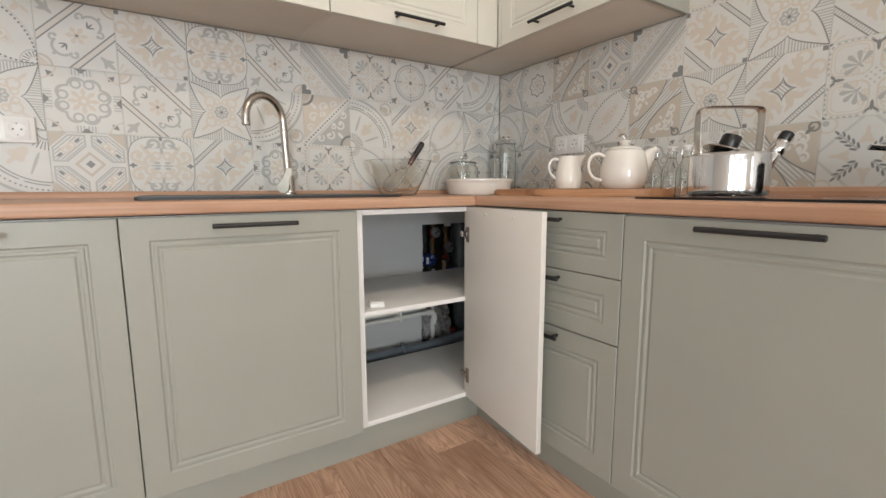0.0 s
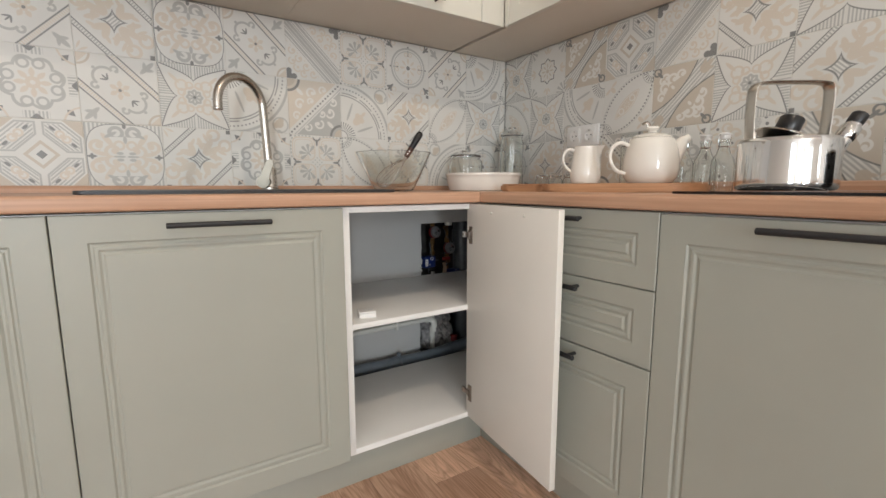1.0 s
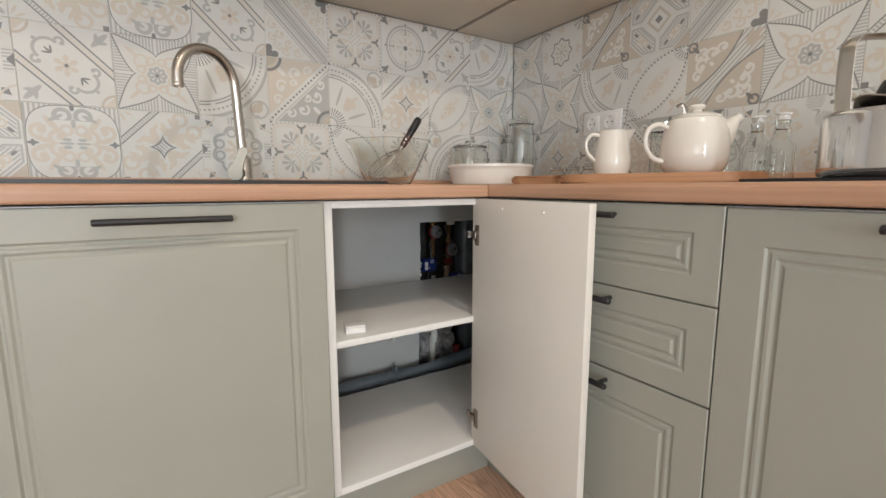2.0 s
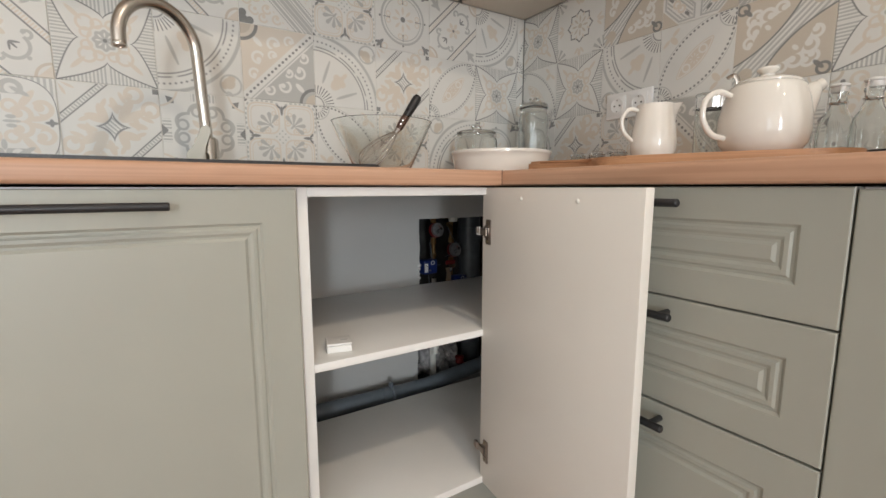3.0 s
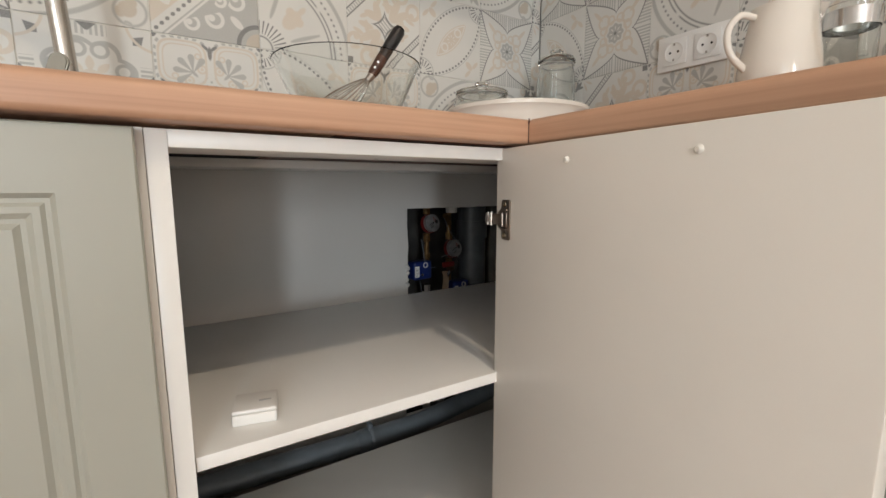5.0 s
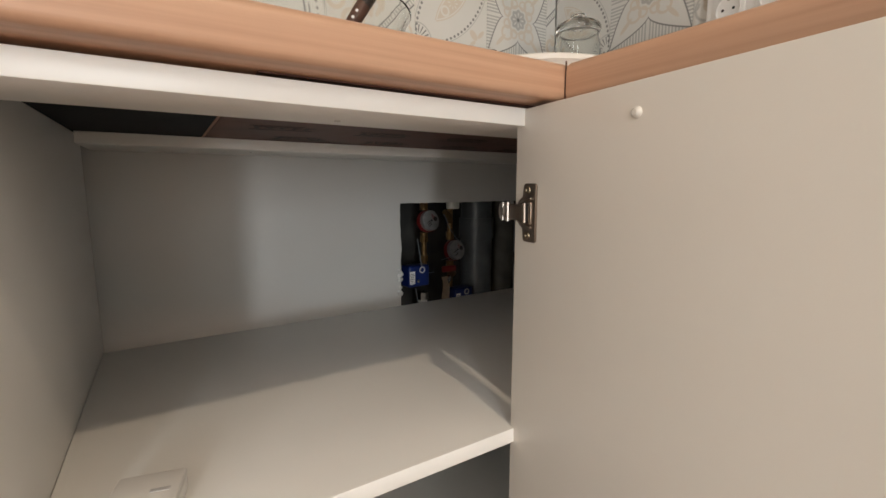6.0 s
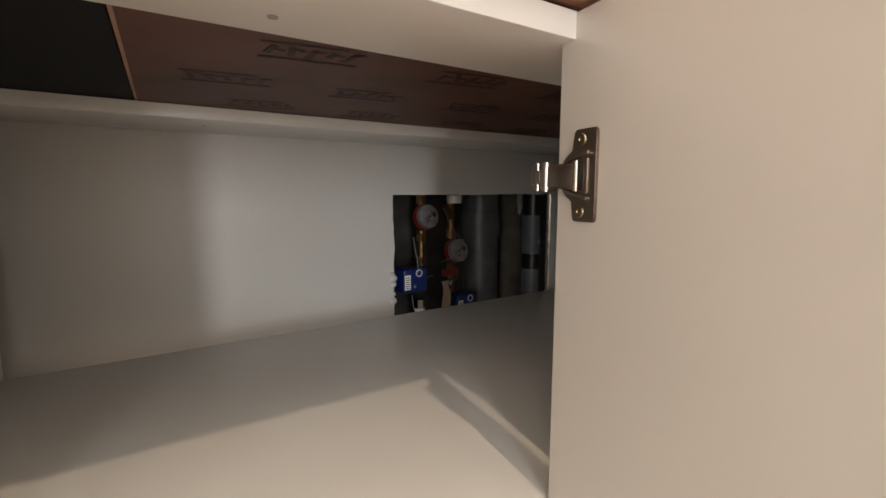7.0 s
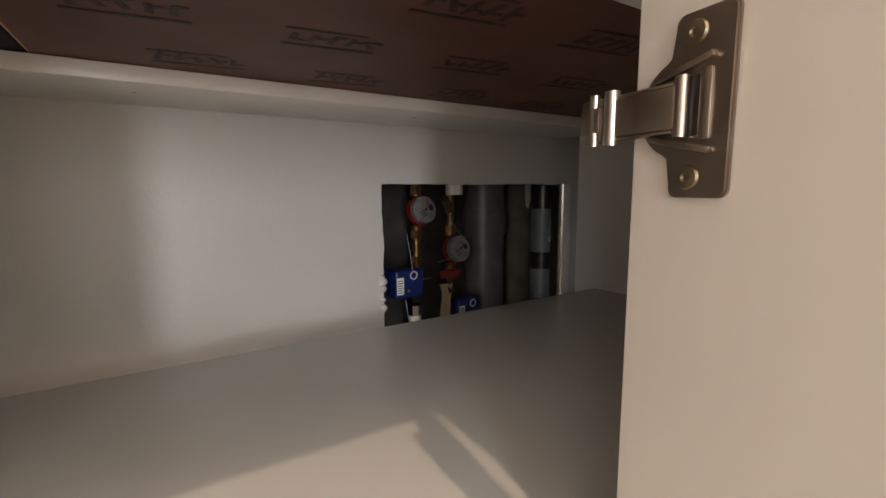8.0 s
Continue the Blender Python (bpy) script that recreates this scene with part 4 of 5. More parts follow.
# ---- sockets ----
def socket_pair(loc, rz, label):
    s = thing("wall_socket", label, "socket", loc, rz)
    part("frame", box(-0.079, 0.079, -0.0095, 0, -0.0395, 0.0395, 0.0025, 3), M_SOCKET, s)
    for cx in (-0.037, 0.037):
        ins = box(-0.0285, 0.0285, -0.0125, -0.0093, -0.0285, 0.0285, 0.0015)
        ins.transform(pose(cx, 0, 0))
        p = part("insert", ins, M_SOCKET, s)
        well = lathe([(0.0225, 0.0133), (0.0205, 0.0133), (0.0195, 0.0128), (0.019, 0.0126), (0, 0.0126)], 40)
        well.transform(pose(cx, 0, 0, 90))
        part("well", well, M_SOCKET, p)
        cup = lathe([(0.0222, 0.0126), (0.0222, 0.0142), (0.0205, 0.0142), (0.0198, 0.0127)], 40, True)
        cup.transform(pose(cx, 0, 0, 90))
        part("well_rim", cup, M_SOCKET, p)
        for px in (-0.0095, 0.0095):
            hole = lathe([(0, 0.0129), (0.0027, 0.0129), (0.0027, 0.0126)], 12)
            hole.transform(pose(cx + px, 0, 0, 90))
            part("pin_hole", hole, M_RUBBER, p)
        for pz in (-0.017, 0.017):
            part("earth_clip", box(cx - 0.002, cx + 0.002, -0.0142, -0.0127, pz - 0.0025, pz + 0.0025, 0.0004), M_NICKEL, p)


socket_pair((0, -0.487, 1.081), -90, "white double wall socket on the patterned tiles")
socket_pair((-1.937, 0, 1.073), 0, "white double wall socket beside the sink")

# ---- inside the corner cabinet ----
sensor = thing("leak_sensor", "small white plastic sensor box lying on the shelf", "sensor", (-0.963, -0.522, 0.498), -13)
part("case", box(-0.0245, 0.0245, -0.0235, 0.0235, 0, 0.0135, 0.002, 3), M_SOCKET, sensor)
part("cover", box(-0.0245, 0.0245, -0.0235, 0.0235, 0.0142, 0.0190, 0.0018, 3), M_SOCKET, sensor)
part("button", box(0.004, 0.018, -0.004, 0.000, 0.0189, 0.0194), M_DIAL, sensor)

# printed marks on the worktop's backing sheet: unreadable, so bars of their size
mark_rnd = random.Random(11)
for i in range(6):
    for k in range(5):
        mx, my = -0.80 + 0.15 * i + 0.06 * (k % 2) + mark_rnd.uniform(-0.006, 0.006), -0.53 + 0.118 * k
        if mx > -0.08:
            continue
        bm = bmesh.new()
        zz = FZ - WT - 0.0016
        def bar(x, y, w, h, a=0):
            join(bm, box(-w * 0.65, w * 0.65, -h * 0.65, h * 0.65, zz - 0.0002, zz), pose(mx, my, 0, 0, 0, -8) @ pose(1.3 * x, 1.3 * y, 0, 0, 0, a))
        bar(0, 0.017, 0.062, 0.0035)
        for q in range(5):
            bar(-0.024 + 0.012 * q, mark_rnd.uniform(-0.002, 0.002), 0.0042, mark_rnd.uniform(0.012, 0.022), mark_rnd.uniform(-25, 25))
            bar(-0.02 + 0.012 * q, mark_rnd.uniform(-0.008, 0.006), 0.008, 0.003, mark_rnd.uniform(-30, 30))
        bar(-0.005, -0.014, 0.05, 0.0025)
        part("printed_mark", bm, M_STAMP, top, "", 0)

# drain and supply pipes along the wall
drain = thing("drain_pipe", "grey plastic drain pipe running along the wall behind the cabinet floor", "pipe")
part("pipe", tube([(-1.60, -0.046, 0.136), (-0.62, -0.046, 0.109), (-0.615, -0.046, 0.109), (-0.47, -0.044, 0.108), (-0.2, 0.0, 0.112), (0.1, 0.09, 0.12)], 0.0275, 28), M_PVCG, drain)
part("collar", tube([(-0.66, -0.046, 0.1102), (-0.632, -0.046, 0.1094), (-0.625, -0.046, 0.1092)], [0.0295, 0.031, 0.029], 28), M_PVCG, drain)
part("clip", tube([(-0.622, -0.046 + 0.031 * math.cos(radians(a)), 0.110 + 0.031 * math.sin(radians(a))) for a in range(-40, 221, 20)], 0.006, 8, True, 0.4), M_PVCG, drain)
part("clip_lug", box(-0.628, -0.616, -0.056, -0.037, 0.138, 0.155, 0.002), M_PVCG, drain)
supply = thing("supply_pipe", "white plastic water pipe along the wall with an elbow", "pipe")
part("upper_pipe", tube([(-1.55, -0.002, 0.293), (-0.47, -0.002, 0.306)], 0.0165, 20), M_PVCW, supply)
part("lower_pipe", tube([(-1.55, -0.022, 0.262), (-0.455, -0.022, 0.275)] + [(-0.455 + 0.028 * math.sin(radians(a)), -0.022, 0.247 + 0.028 * math.cos(radians(a))) for a in range(15, 91, 15)] + [(-0.427, -0.022, 0.212)], 0.0105, 18), M_PVCW, supply)
part("elbow", tube([(-0.47, -0.022, 0.275), (-0.455, -0.022, 0.275)] + [(-0.455 + 0.028 * math.sin(radians(a)), -0.022, 0.247 + 0.028 * math.cos(radians(a))) for a in range(15, 91, 15)] + [(-0.427, -0.022, 0.232)], 0.0145, 18), M_PVCW, supply)
for kx in (-0.62, -0.95):
    part("clip", box(kx - 0.006, kx + 0.006, -0.036, PL - 0.001, 0.255, 0.318, 0.002), M_PVCW, supply)
sheet_bm = bmesh.new()
bmesh.ops.create_grid(sheet_bm, x_segments=40, y_segments=40, size=0.5)
for v in sheet_bm.verts:
    gx, gz = v.co.x, v.co.y
    v.co = (-0.362 + gx * 0.19 - gz * 0.02 - max(0, gx) * gz * 0.06, 0.075 + 0.055 * noise.noise((gx * 4, gz * 4, 1)) + 0.03 * abs(noise.noise((gx * 9 + gz * 4, gz * 7, 4))) - 0.02 * gz, 0.20 + gz * 0.25 + 0.02 * noise.noise((gx * 6, gz * 3, 9)))
sheet_bm.verts.ensure_lookup_table()
geo = bmesh.ops.solidify(sheet_bm, geom=sheet_bm.faces[:], thickness=0.002)
tagged(link_mesh("insulation_sheet", sheet_bm, M_FOIL), "crumpled grey insulation sheet in the pipe niche", "sheet")

stopper = thing("rubber_plug", "rust-red rubber plug beside the insulation sheet", "plug", (-0.262, 0.055, 0.127), 30)
part("plug", lathe([(0, -0.016), (0.014, -0.016), (0.017, -0.012), (0.015, 0.006), (0.019, 0.008), (0.019, 0.014), (0.010, 0.017), (0, 0.017)], 20), M_RED, stopper)

# ---- pipe niche ----
def riser(name, label, x, y, r, mat, z0=0.0, z1=0.9, **kw):
    t = thing(name, label, "pipe", (x, y, z0))
    part("pipe", tube([(0, 0, 0), (0, 0, z1 - z0)], r, 32), mat, t)
    return t


soil = riser("soil_pipe", "dark grey plastic riser pipe in the niche", -0.148, 0.152, 0.047, M_PVCD)
part("socket_ring", lathe([(0.047, 0.60), (0.052, 0.60), (0.052, 0.66), (0.047, 0.66)], 32, True), M_PVCD, soil)
old = riser("old_pipe", "dusty brown riser pipe with torn tape in the niche", -0.012, 0.20, 0.048, M_CASTPIPE)
rag = prism([(-0.014, 0.0), (0.013, 0.0), (0.012, -0.045), (0.010, -0.072), (0.004, -0.060), (-0.001, -0.082), (-0.009, -0.074), (-0.012, -0.040)], 0, 0.0012)
rag.transform(pose(0.004, -0.0478, 0.735, 90, 0, 0))
part("torn_tape", rag, M_DIAL, old, "torn grey tape strip")
ins = riser("insulated_pipe", "thin grey insulated pipe with black tape bands", 0.016, 0.125, 0.030, M_PVCG)
for z0, z1 in ((0.506, 0.548), (0.655, 0.73)):
    part("tape_band", lathe([(0.030, z0), (0.0313, z0), (0.0313, z1), (0.030, z1)], 28, True), M_TAPE, ins, "black tape band")
for k, (z0, s) in enumerate(((0.622, 0.008), (0.582, 0.010))):
    b = bmesh.new()
    bmesh.ops.create_icosphere(b, subdivisions=2, radius=s)
    for v in b.verts:
        v.co += Vector((noise.noise(v.co * 200 + Vector((k, 0, 0))),) * 3) * 0.003
    b.transform(pose(0.002, -0.028, z0))
    part("plaster_splash", b, M_SOCKET, ins)
track = thing("metal_stud", "galvanised steel stud at the edge of the niche", "stud", (-0.015, PL + 0.030, 0))
part("flange", box(-0.002, 0.022, -0.008, 0.0, 0.0, 0.9), M_NICKEL, track)
part("lip", box(0.0095, 0.0135, -0.0105, -0.008, 0.0, 0.9), M_CHROME, track)
part("web", box(0.022, 0.024, -0.008, 0.04, 0.0, 0.9), M_NICKEL, track)


def meter(x, y, z, label, low, high):
    """A water meter on its vertical brass run; its dial looks out of the niche."""
    t = thing("water_meter", label, "water meter", (x, y, z), 8)
    k = Matrix.Scale(0.8, 4)
    d = lathe([(0, 0.026), (0.0325, 0.026), (0.034, 0.024), (0.034, 0.006), (0.030, 0.0), (0.030, -0.012), (0, -0.012)], 40)
    d.transform(k @ pose(0, 0, 0, 78, 0, 0))
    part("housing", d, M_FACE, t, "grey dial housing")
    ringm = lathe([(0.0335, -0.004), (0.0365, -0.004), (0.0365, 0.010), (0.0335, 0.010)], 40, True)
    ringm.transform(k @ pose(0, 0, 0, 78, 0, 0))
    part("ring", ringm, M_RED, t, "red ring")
    face = bmesh.new()
    for q, (w, h, ox, oy, mt) in enumerate(((0.03, 0.0022, 0.0, 0.019, 0), (0.03, 0.0022, 0.003, 0.0145, 0), (0.028, 0.0022, 0.006, 0.010, 0))):
        join(face, box(ox - w / 2 + 0.004, ox + w / 2 - 0.004, oy - h / 2, oy + h / 2, 0.0261, 0.0264), pose(0, 0, 0, 0, 0, -40))
    face.transform(k @ pose(0, 0, 0, 78, 0, 0))
    part("stripes", face, M_RED, t, "red printed stripes", 0)
    bars = bmesh.new()
    for q in range(3):
        join(bars, box(-0.020, -0.004, -0.012 + 0.006 * q, -0.0095 + 0.006 * q, 0.0261, 0.0264), pose(0, 0, 0, 0, 0, 30))
    star = lathe([(0, 0.0264), (0.0042, 0.0264), (0.0042, 0.0261)], 8)
    star.transform(pose(0.002, 0.0, 0))
    join(bars, star)
    wheel = lathe([(0, 0.0265), (0.0075, 0.0265), (0.0075, 0.0261)], 24)
    wheel.transform(pose(0.018, 0.004, 0))
    join(bars, wheel)
    bars.transform(k @ pose(0, 0, 0, 78, 0, 0))
    part("dial_marks", bars, M_INK, t, "black dial marks", 0)
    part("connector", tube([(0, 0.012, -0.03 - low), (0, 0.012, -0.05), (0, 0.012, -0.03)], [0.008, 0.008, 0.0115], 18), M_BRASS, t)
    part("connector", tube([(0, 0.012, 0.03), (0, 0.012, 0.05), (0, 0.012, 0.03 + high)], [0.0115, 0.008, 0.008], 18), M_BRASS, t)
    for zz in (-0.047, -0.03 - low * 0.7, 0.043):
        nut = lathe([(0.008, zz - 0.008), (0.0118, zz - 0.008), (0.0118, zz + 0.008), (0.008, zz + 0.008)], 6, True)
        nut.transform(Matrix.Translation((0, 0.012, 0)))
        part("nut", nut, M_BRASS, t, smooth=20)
    return t


meter(-0.350, 0.10, 0.660, "round water meter with a grey dial on brass pipework", 0.10, 0.10)
m2 = meter(-0.270, 0.095, 0.577, "round water meter with a red ring on brass pipework", 0.20, 0.15)
part("union", lathe([(0.009, 0.115), (0.017, 0.115), (0.018, 0.12), (0.018, 0.137), (0.014, 0.14), (0.014, 0.16), (0.009, 0.16)], 24, True), M_PVCW, m2, "white union nut")
yb = tube([(0, 0.012, 0.08), (-0.012, 0.004, 0.095), (-0.03, -0.002, 0.108)], [0.0095, 0.0095, 0.0075], 16)
part("strainer", yb, M_BRASS, m2)


def valve_motor(x, y, z, label):
    t = thing("valve_motor", label, "valve motor", (x, y, z), 6)
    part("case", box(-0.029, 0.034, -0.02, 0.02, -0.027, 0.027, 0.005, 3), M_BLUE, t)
    part("sticker", box(-0.027, -0.012, -0.0208, -0.0202, -0.018, 0.014), M_SOCKET, t, "white printed sticker")
    lines = bmesh.new()
    for q in range(6):
        box(-0.0255, -0.0135 - 0.002 * (q % 2), -0.0213, -0.0209, -0.015 + q * 0.0045, -0.0135 + q * 0.0045, bm=lines)
    part("sticker_lines", lines, M_INK, t, "", 0)
    knob = lathe([(0.006, 0.0205), (0.0085, 0.0205), (0.0085, 0.0222), (0.006, 0.0222)], 24, True)
    knob.transform(pose(0.010, 0, 0.016, 90))
    part("ring_mark", knob, M_DIAL, t)
    s = lathe([(0, 0.0225), (0.004, 0.022), (0.0045, 0.02)], 14)
    s.transform(pose(-0.002, 0, -0.012, 90))
    part("screw", s, M_CHROME, t)


valve_motor(-0.404, 0.07, 0.526, "blue electric valve motor with a white sticker")
valve_motor(-0.251, 0.09, 0.446, "blue electric valve motor below the red valve")
stub = thing("pipe_stub", "white plastic pipe under the valve motor", "pipe", (-0.372, 0.085, 0.0))
part("pipe", tube([(0, 0, 0.02), (0, 0, 0.46)], 0.0125, 18), M_PVCW, stub)
nut = lathe([(0.010, 0.455), (0.0155, 0.455), (0.0155, 0.475), (0.010, 0.475)], 8, True)
part("nut", nut, M_CHROME, stub)
red = thing("ball_valve", "brass ball valve with a red butterfly handle", "valve", (-0.300, 0.065, 0.534))
part("body", tube([(0.030, 0.035, -0.02), (0.0, 0.0, 0.0)], [0.013, 0.010], 16), M_BRASS, red)
part("handle", box(-0.026, 0.018, -0.008, 0.0, -0.008, 0.009, 0.004, 2), M_RED, red, "red butterfly handle")
part("stem", tube([(-0.016, -0.012, -0.03), (-0.005, -0.004, -0.024)], [0.009, 0.009], 12), M_CHROME, red)
tape = thing("paper_tag", "beige paper tag hanging from the valve", "tag", (-0.326, 0.05, 0.518))
tb = bmesh.new()
prev = None
for k in range(10):
    zz = -0.012 * k
    xx = 0.006 * math.sin(k * 0.7) + k * 0.0012
    a, b_ = tb.verts.new((xx - 0.011, -0.004 * math.cos(k * 0.9), zz)), tb.verts.new((xx + 0.011, -0.004 * math.cos(k * 0.9 + 0.8), zz))
    if prev:
        tb.faces.new((prev[0], prev[1], b_, a))
    prev = (a, b_)
bmesh.ops.solidify(tb, geom=tb.faces[:], thickness=0.0008)
part("strip", tb, M_BEIGE, tape)
for i, pts in enumerate((
        [(-0.40, 0.06, 0.62), (-0.398, 0.05, 0.58), (-0.385, 0.055, 0.535), (-0.35, 0.06, 0.53)],
        [(-0.33, 0.06, 0.56), (-0.30, 0.05, 0.57), (-0.275, 0.055, 0.585)],
        [(-0.32, 0.06, 0.68), (-0.30, 0.06, 0.64), (-0.275, 0.06, 0.61), (-0.25, 0.07, 0.605)],
        [(-0.40, 0.07, 0.49), (-0.395, 0.06, 0.44), (-0.375, 0.06, 0.41), (-0.33, 0.065, 0.44), (-0.30, 0.07, 0.47)])):
    cable = thing("thin_cable", "thin grey signal cable in the niche", "cable", (0, 0, 0), 0, "thin cables")
    part("wire", tube(spline(pts, 6), 0.0009, 8), M_PVCG, cable)


# ---- printed wall tiles: each design is drawn with sums of simple shapes in the tile's own plane ----
class X:
    """A value in a node tree, with arithmetic."""
    tree = None

    def __init__(self, s):
        self.s = s

    @staticmethod
    def op(kind, *args):
        n = X.tree.nodes.new("ShaderNodeMath")
        n.operation = kind
        for i, a in enumerate(args):
            if isinstance(a, X):
                X.tree.links.new(a.s, n.inputs[i])
            else:
                n.inputs[i].default_value = a
        return X(n.outputs[0])

    def __add__(self, o): return X.op("ADD", self, o)
    def __radd__(self, o): return X.op("ADD", o, self)
    def __sub__(self, o): return X.op("SUBTRACT", self, o)
    def __rsub__(self, o): return X.op("SUBTRACT", o, self)
    def __mul__(self, o): return X.op("MULTIPLY", self, o)
    def __rmul__(self, o): return X.op("MULTIPLY", o, self)
    def __truediv__(self, o): return X.op("DIVIDE", self, o)
    def __abs__(self): return X.op("ABSOLUTE", self)
    def __pow__(self, o): return X.op("POWER", self, o)


def lower(a, b): return X.op("MINIMUM", a, b)
def upper_of(a, b): return X.op("MAXIMUM", a, b)
def root(a): return X.op("SQRT", a)
def dist(x, y): return root(x * x + y * y)
def sine(a): return X.op("SINE", a)
def cosine(a): return X.op("COSINE", a)
def angle(y, x): return X.op("ARCTAN2", y, x)


def inside(d, soft=0.016):
    """1 where the distance d is below nought, with a soft rim."""
    return X(_clamp(d, soft))


def _clamp(d, soft):
    n = X.tree.nodes.new("ShaderNodeMath")
    n.operation, n.use_clamp = "MULTIPLY_ADD", True
    X.tree.links.new(d.s, n.inputs[0])
    n.inputs[1].default_value, n.inputs[2].default_value = -1 / soft, 0.5
    return n.outputs[0]


def band(d, half): return inside(abs(d) - half)
def disc(x, y, r): return inside(dist(x, y) - r)
def hoop(x, y, r, half): return inside(abs(dist(x, y) - r) - half)
def oval(x, y, a, b): return inside((dist(x / a, y / b) - 1.0) * min(a, b))
def stripes(t, f): return inside(sine(t * f) * 0.05, 0.03)


def near(m, *more):
    for o in more:
        m = upper_of(m, o)
    return m


def curl(x, y, r, t=0.028):
    """A scroll: an open hoop with a bead."""
    return near(hoop(x, y, r, t) * inside(-1 * (x + y * 0.4) - r * 0.75), disc(x + r * 0.35, y - r * 0.2, t * 1.9))


def teardrop(x, y, a, b):
    """A drop along +x from the origin, length a, half width b."""
    return inside(upper_of(abs(y) - b * root(upper_of(x / a, 0.0)) * upper_of(1.25 - x / a, 0.0), abs(x - a / 2) - a / 2))


def turned(x, y, deg):
    c, s = math.cos(radians(deg)), math.sin(radians(deg))
    return x * c + y * s, y * c - x * s


def petals(x, y, n, r0, r1, fat=0.5, shift=0.0):
    th = angle(y, x) + shift
    r = dist(x, y)
    w = abs(sine(th * (n / 2)))
    mid, half = (r0 + r1) / 2, (r1 - r0) / 2
    q = abs(r - mid) / half
    return inside((w - fat * (1.0 - q * q)) * 0.12, 0.03) * inside(abs(r - mid) - half)


BEIGE, TAN, GREY, DARK, PALE = (0.645, 0.57, 0.48), (0.55, 0.48, 0.395), (0.44, 0.435, 0.41), (0.20, 0.197, 0.19), (0.72, 0.70, 0.66)


def d_star(u, v):
    a, b = upper_of(abs(u), abs(v)), lower(abs(u), abs(v))
    f = 0.50 + 0.50 * b ** 0.62
    du, dv = abs(u) - 0.36, abs(v) - 0.36
    r = dist(u, v)
    return [(near(hoop(du, dv, 0.16, 0.03), hoop(du + 0.22, dv, 0.1, 0.024), hoop(du, dv + 0.22, 0.1, 0.024), oval(*turned(du - 0.2, dv - 0.2, 45), 0.2, 0.05)), BEIGE),
            (hoop(u, v, 0.33, 0.02), BEIGE), (inside(r - 0.235 - 0.02 * cosine(8 * angle(v, u))), GREY), (petals(u, v, 8, 0.07, 0.19, 0.5), PALE), (inside(r - 0.045), DARK),
            (inside(f - a) * stripes(b, 84.0), GREY), (band(a - f, 0.017), DARK)]


def d_fan(u, v):
    x, y = (u + 1.0) / 2, (1.0 - v) / 2
    r, th = dist(x, y), angle(y, x)
    ray = abs(sine(th * 18.0))
    cx, cy = turned(x, y, 45)
    hx_, hy_ = x - 0.83, y - 0.83
    return [(oval(cx - 0.5, cy, 0.13, 0.08), BEIGE), (near(oval(cx - 0.55, abs(cy) - 0.07, 0.05, 0.045), oval(cx - 0.66, cy, 0.06, 0.03)), BEIGE),
            (near(teardrop(*[q for q in (turned(x, y, 20)[0] - 0.35, turned(x, y, 20)[1])], 0.36, 0.04), teardrop(*[q for q in (turned(x, y, 70)[0] - 0.35, turned(x, y, 70)[1])], 0.36, 0.04)), GREY),
            (inside(abs(r - 0.225) - 0.07) * inside((ray - 0.5) * 0.05), DARK), (band(r - 0.13, 0.008), DARK),
            (band(r - 0.80, 0.008), DARK), (band(r - 0.845, 0.008) * inside((0.25 - abs(sine(th * 7.0))) * 0.05), DARK),
            (inside(dist(r - 0.925, sine(th * 44.0) * (0.925 / 44)) - 0.0125), DARK), (band(r - 1.02, 0.022), GREY),
            (near(disc(hx_, hy_, 0.075), disc(hx_ + 0.06, hy_ - 0.03, 0.05), disc(hx_ - 0.03, hy_ + 0.06, 0.05)), TAN), (near(hoop(hx_ - 0.02, hy_ - 0.02, 0.13, 0.012), curl(hx_ + 0.02, hy_ - 0.17, 0.05, 0.012)), GREY)]


def d_hearts(u, v):
    x, y = abs(u) - 0.5, abs(v) - 0.5
    p, q = turned(abs(u), abs(v), 45)
    a, b = upper_of(abs(u), abs(v)), lower(abs(u), abs(v))
    lobe = (x * x * x * x + y * y * y * y) ** 0.25
    fr, ft = dist(p - 0.46, q), angle(q, p - 0.46)
    l, w = turned(u, v, 45)
    return [(band(lobe - 0.42, 0.020), BEIGE), (band(lobe - 0.345, 0.012) * inside(0.42 - p), BEIGE), (inside(abs(lobe - 0.475) - 0.022) * stripes(angle(y, x), 24.0) * inside(0.55 - p), GREY),
            (near(hoop(p - 0.40, abs(q) - 0.17, 0.075, 0.020), disc(p - 0.40, abs(q) - 0.17, 0.03), hoop(p - 0.62, abs(q) - 0.30, 0.05, 0.014)), BEIGE),
            (inside(fr - 0.22 - 0.14 * abs(cosine(ft * 4.5))) * inside((abs(sine(ft * 4.5)) - 0.80) * 0.06) * inside(abs(ft) - 1.75), GREY), (oval(p - 0.44, q, 0.09, 0.03), GREY),
            (near(oval(a - 0.74, b, 0.13, 0.040), oval(*turned(a - 0.85, b - 0.08, 50), 0.085, 0.03)), DARK),
            (inside(dist(sine(l * 26.0) * (1 / 26), sine(w * 26.0) * (1 / 26)) - 0.022) * inside(abs(u) + abs(v) - 0.32), GREY), (disc(abs(u) - 1.0, abs(v) - 1.0, 0.08), DARK)]


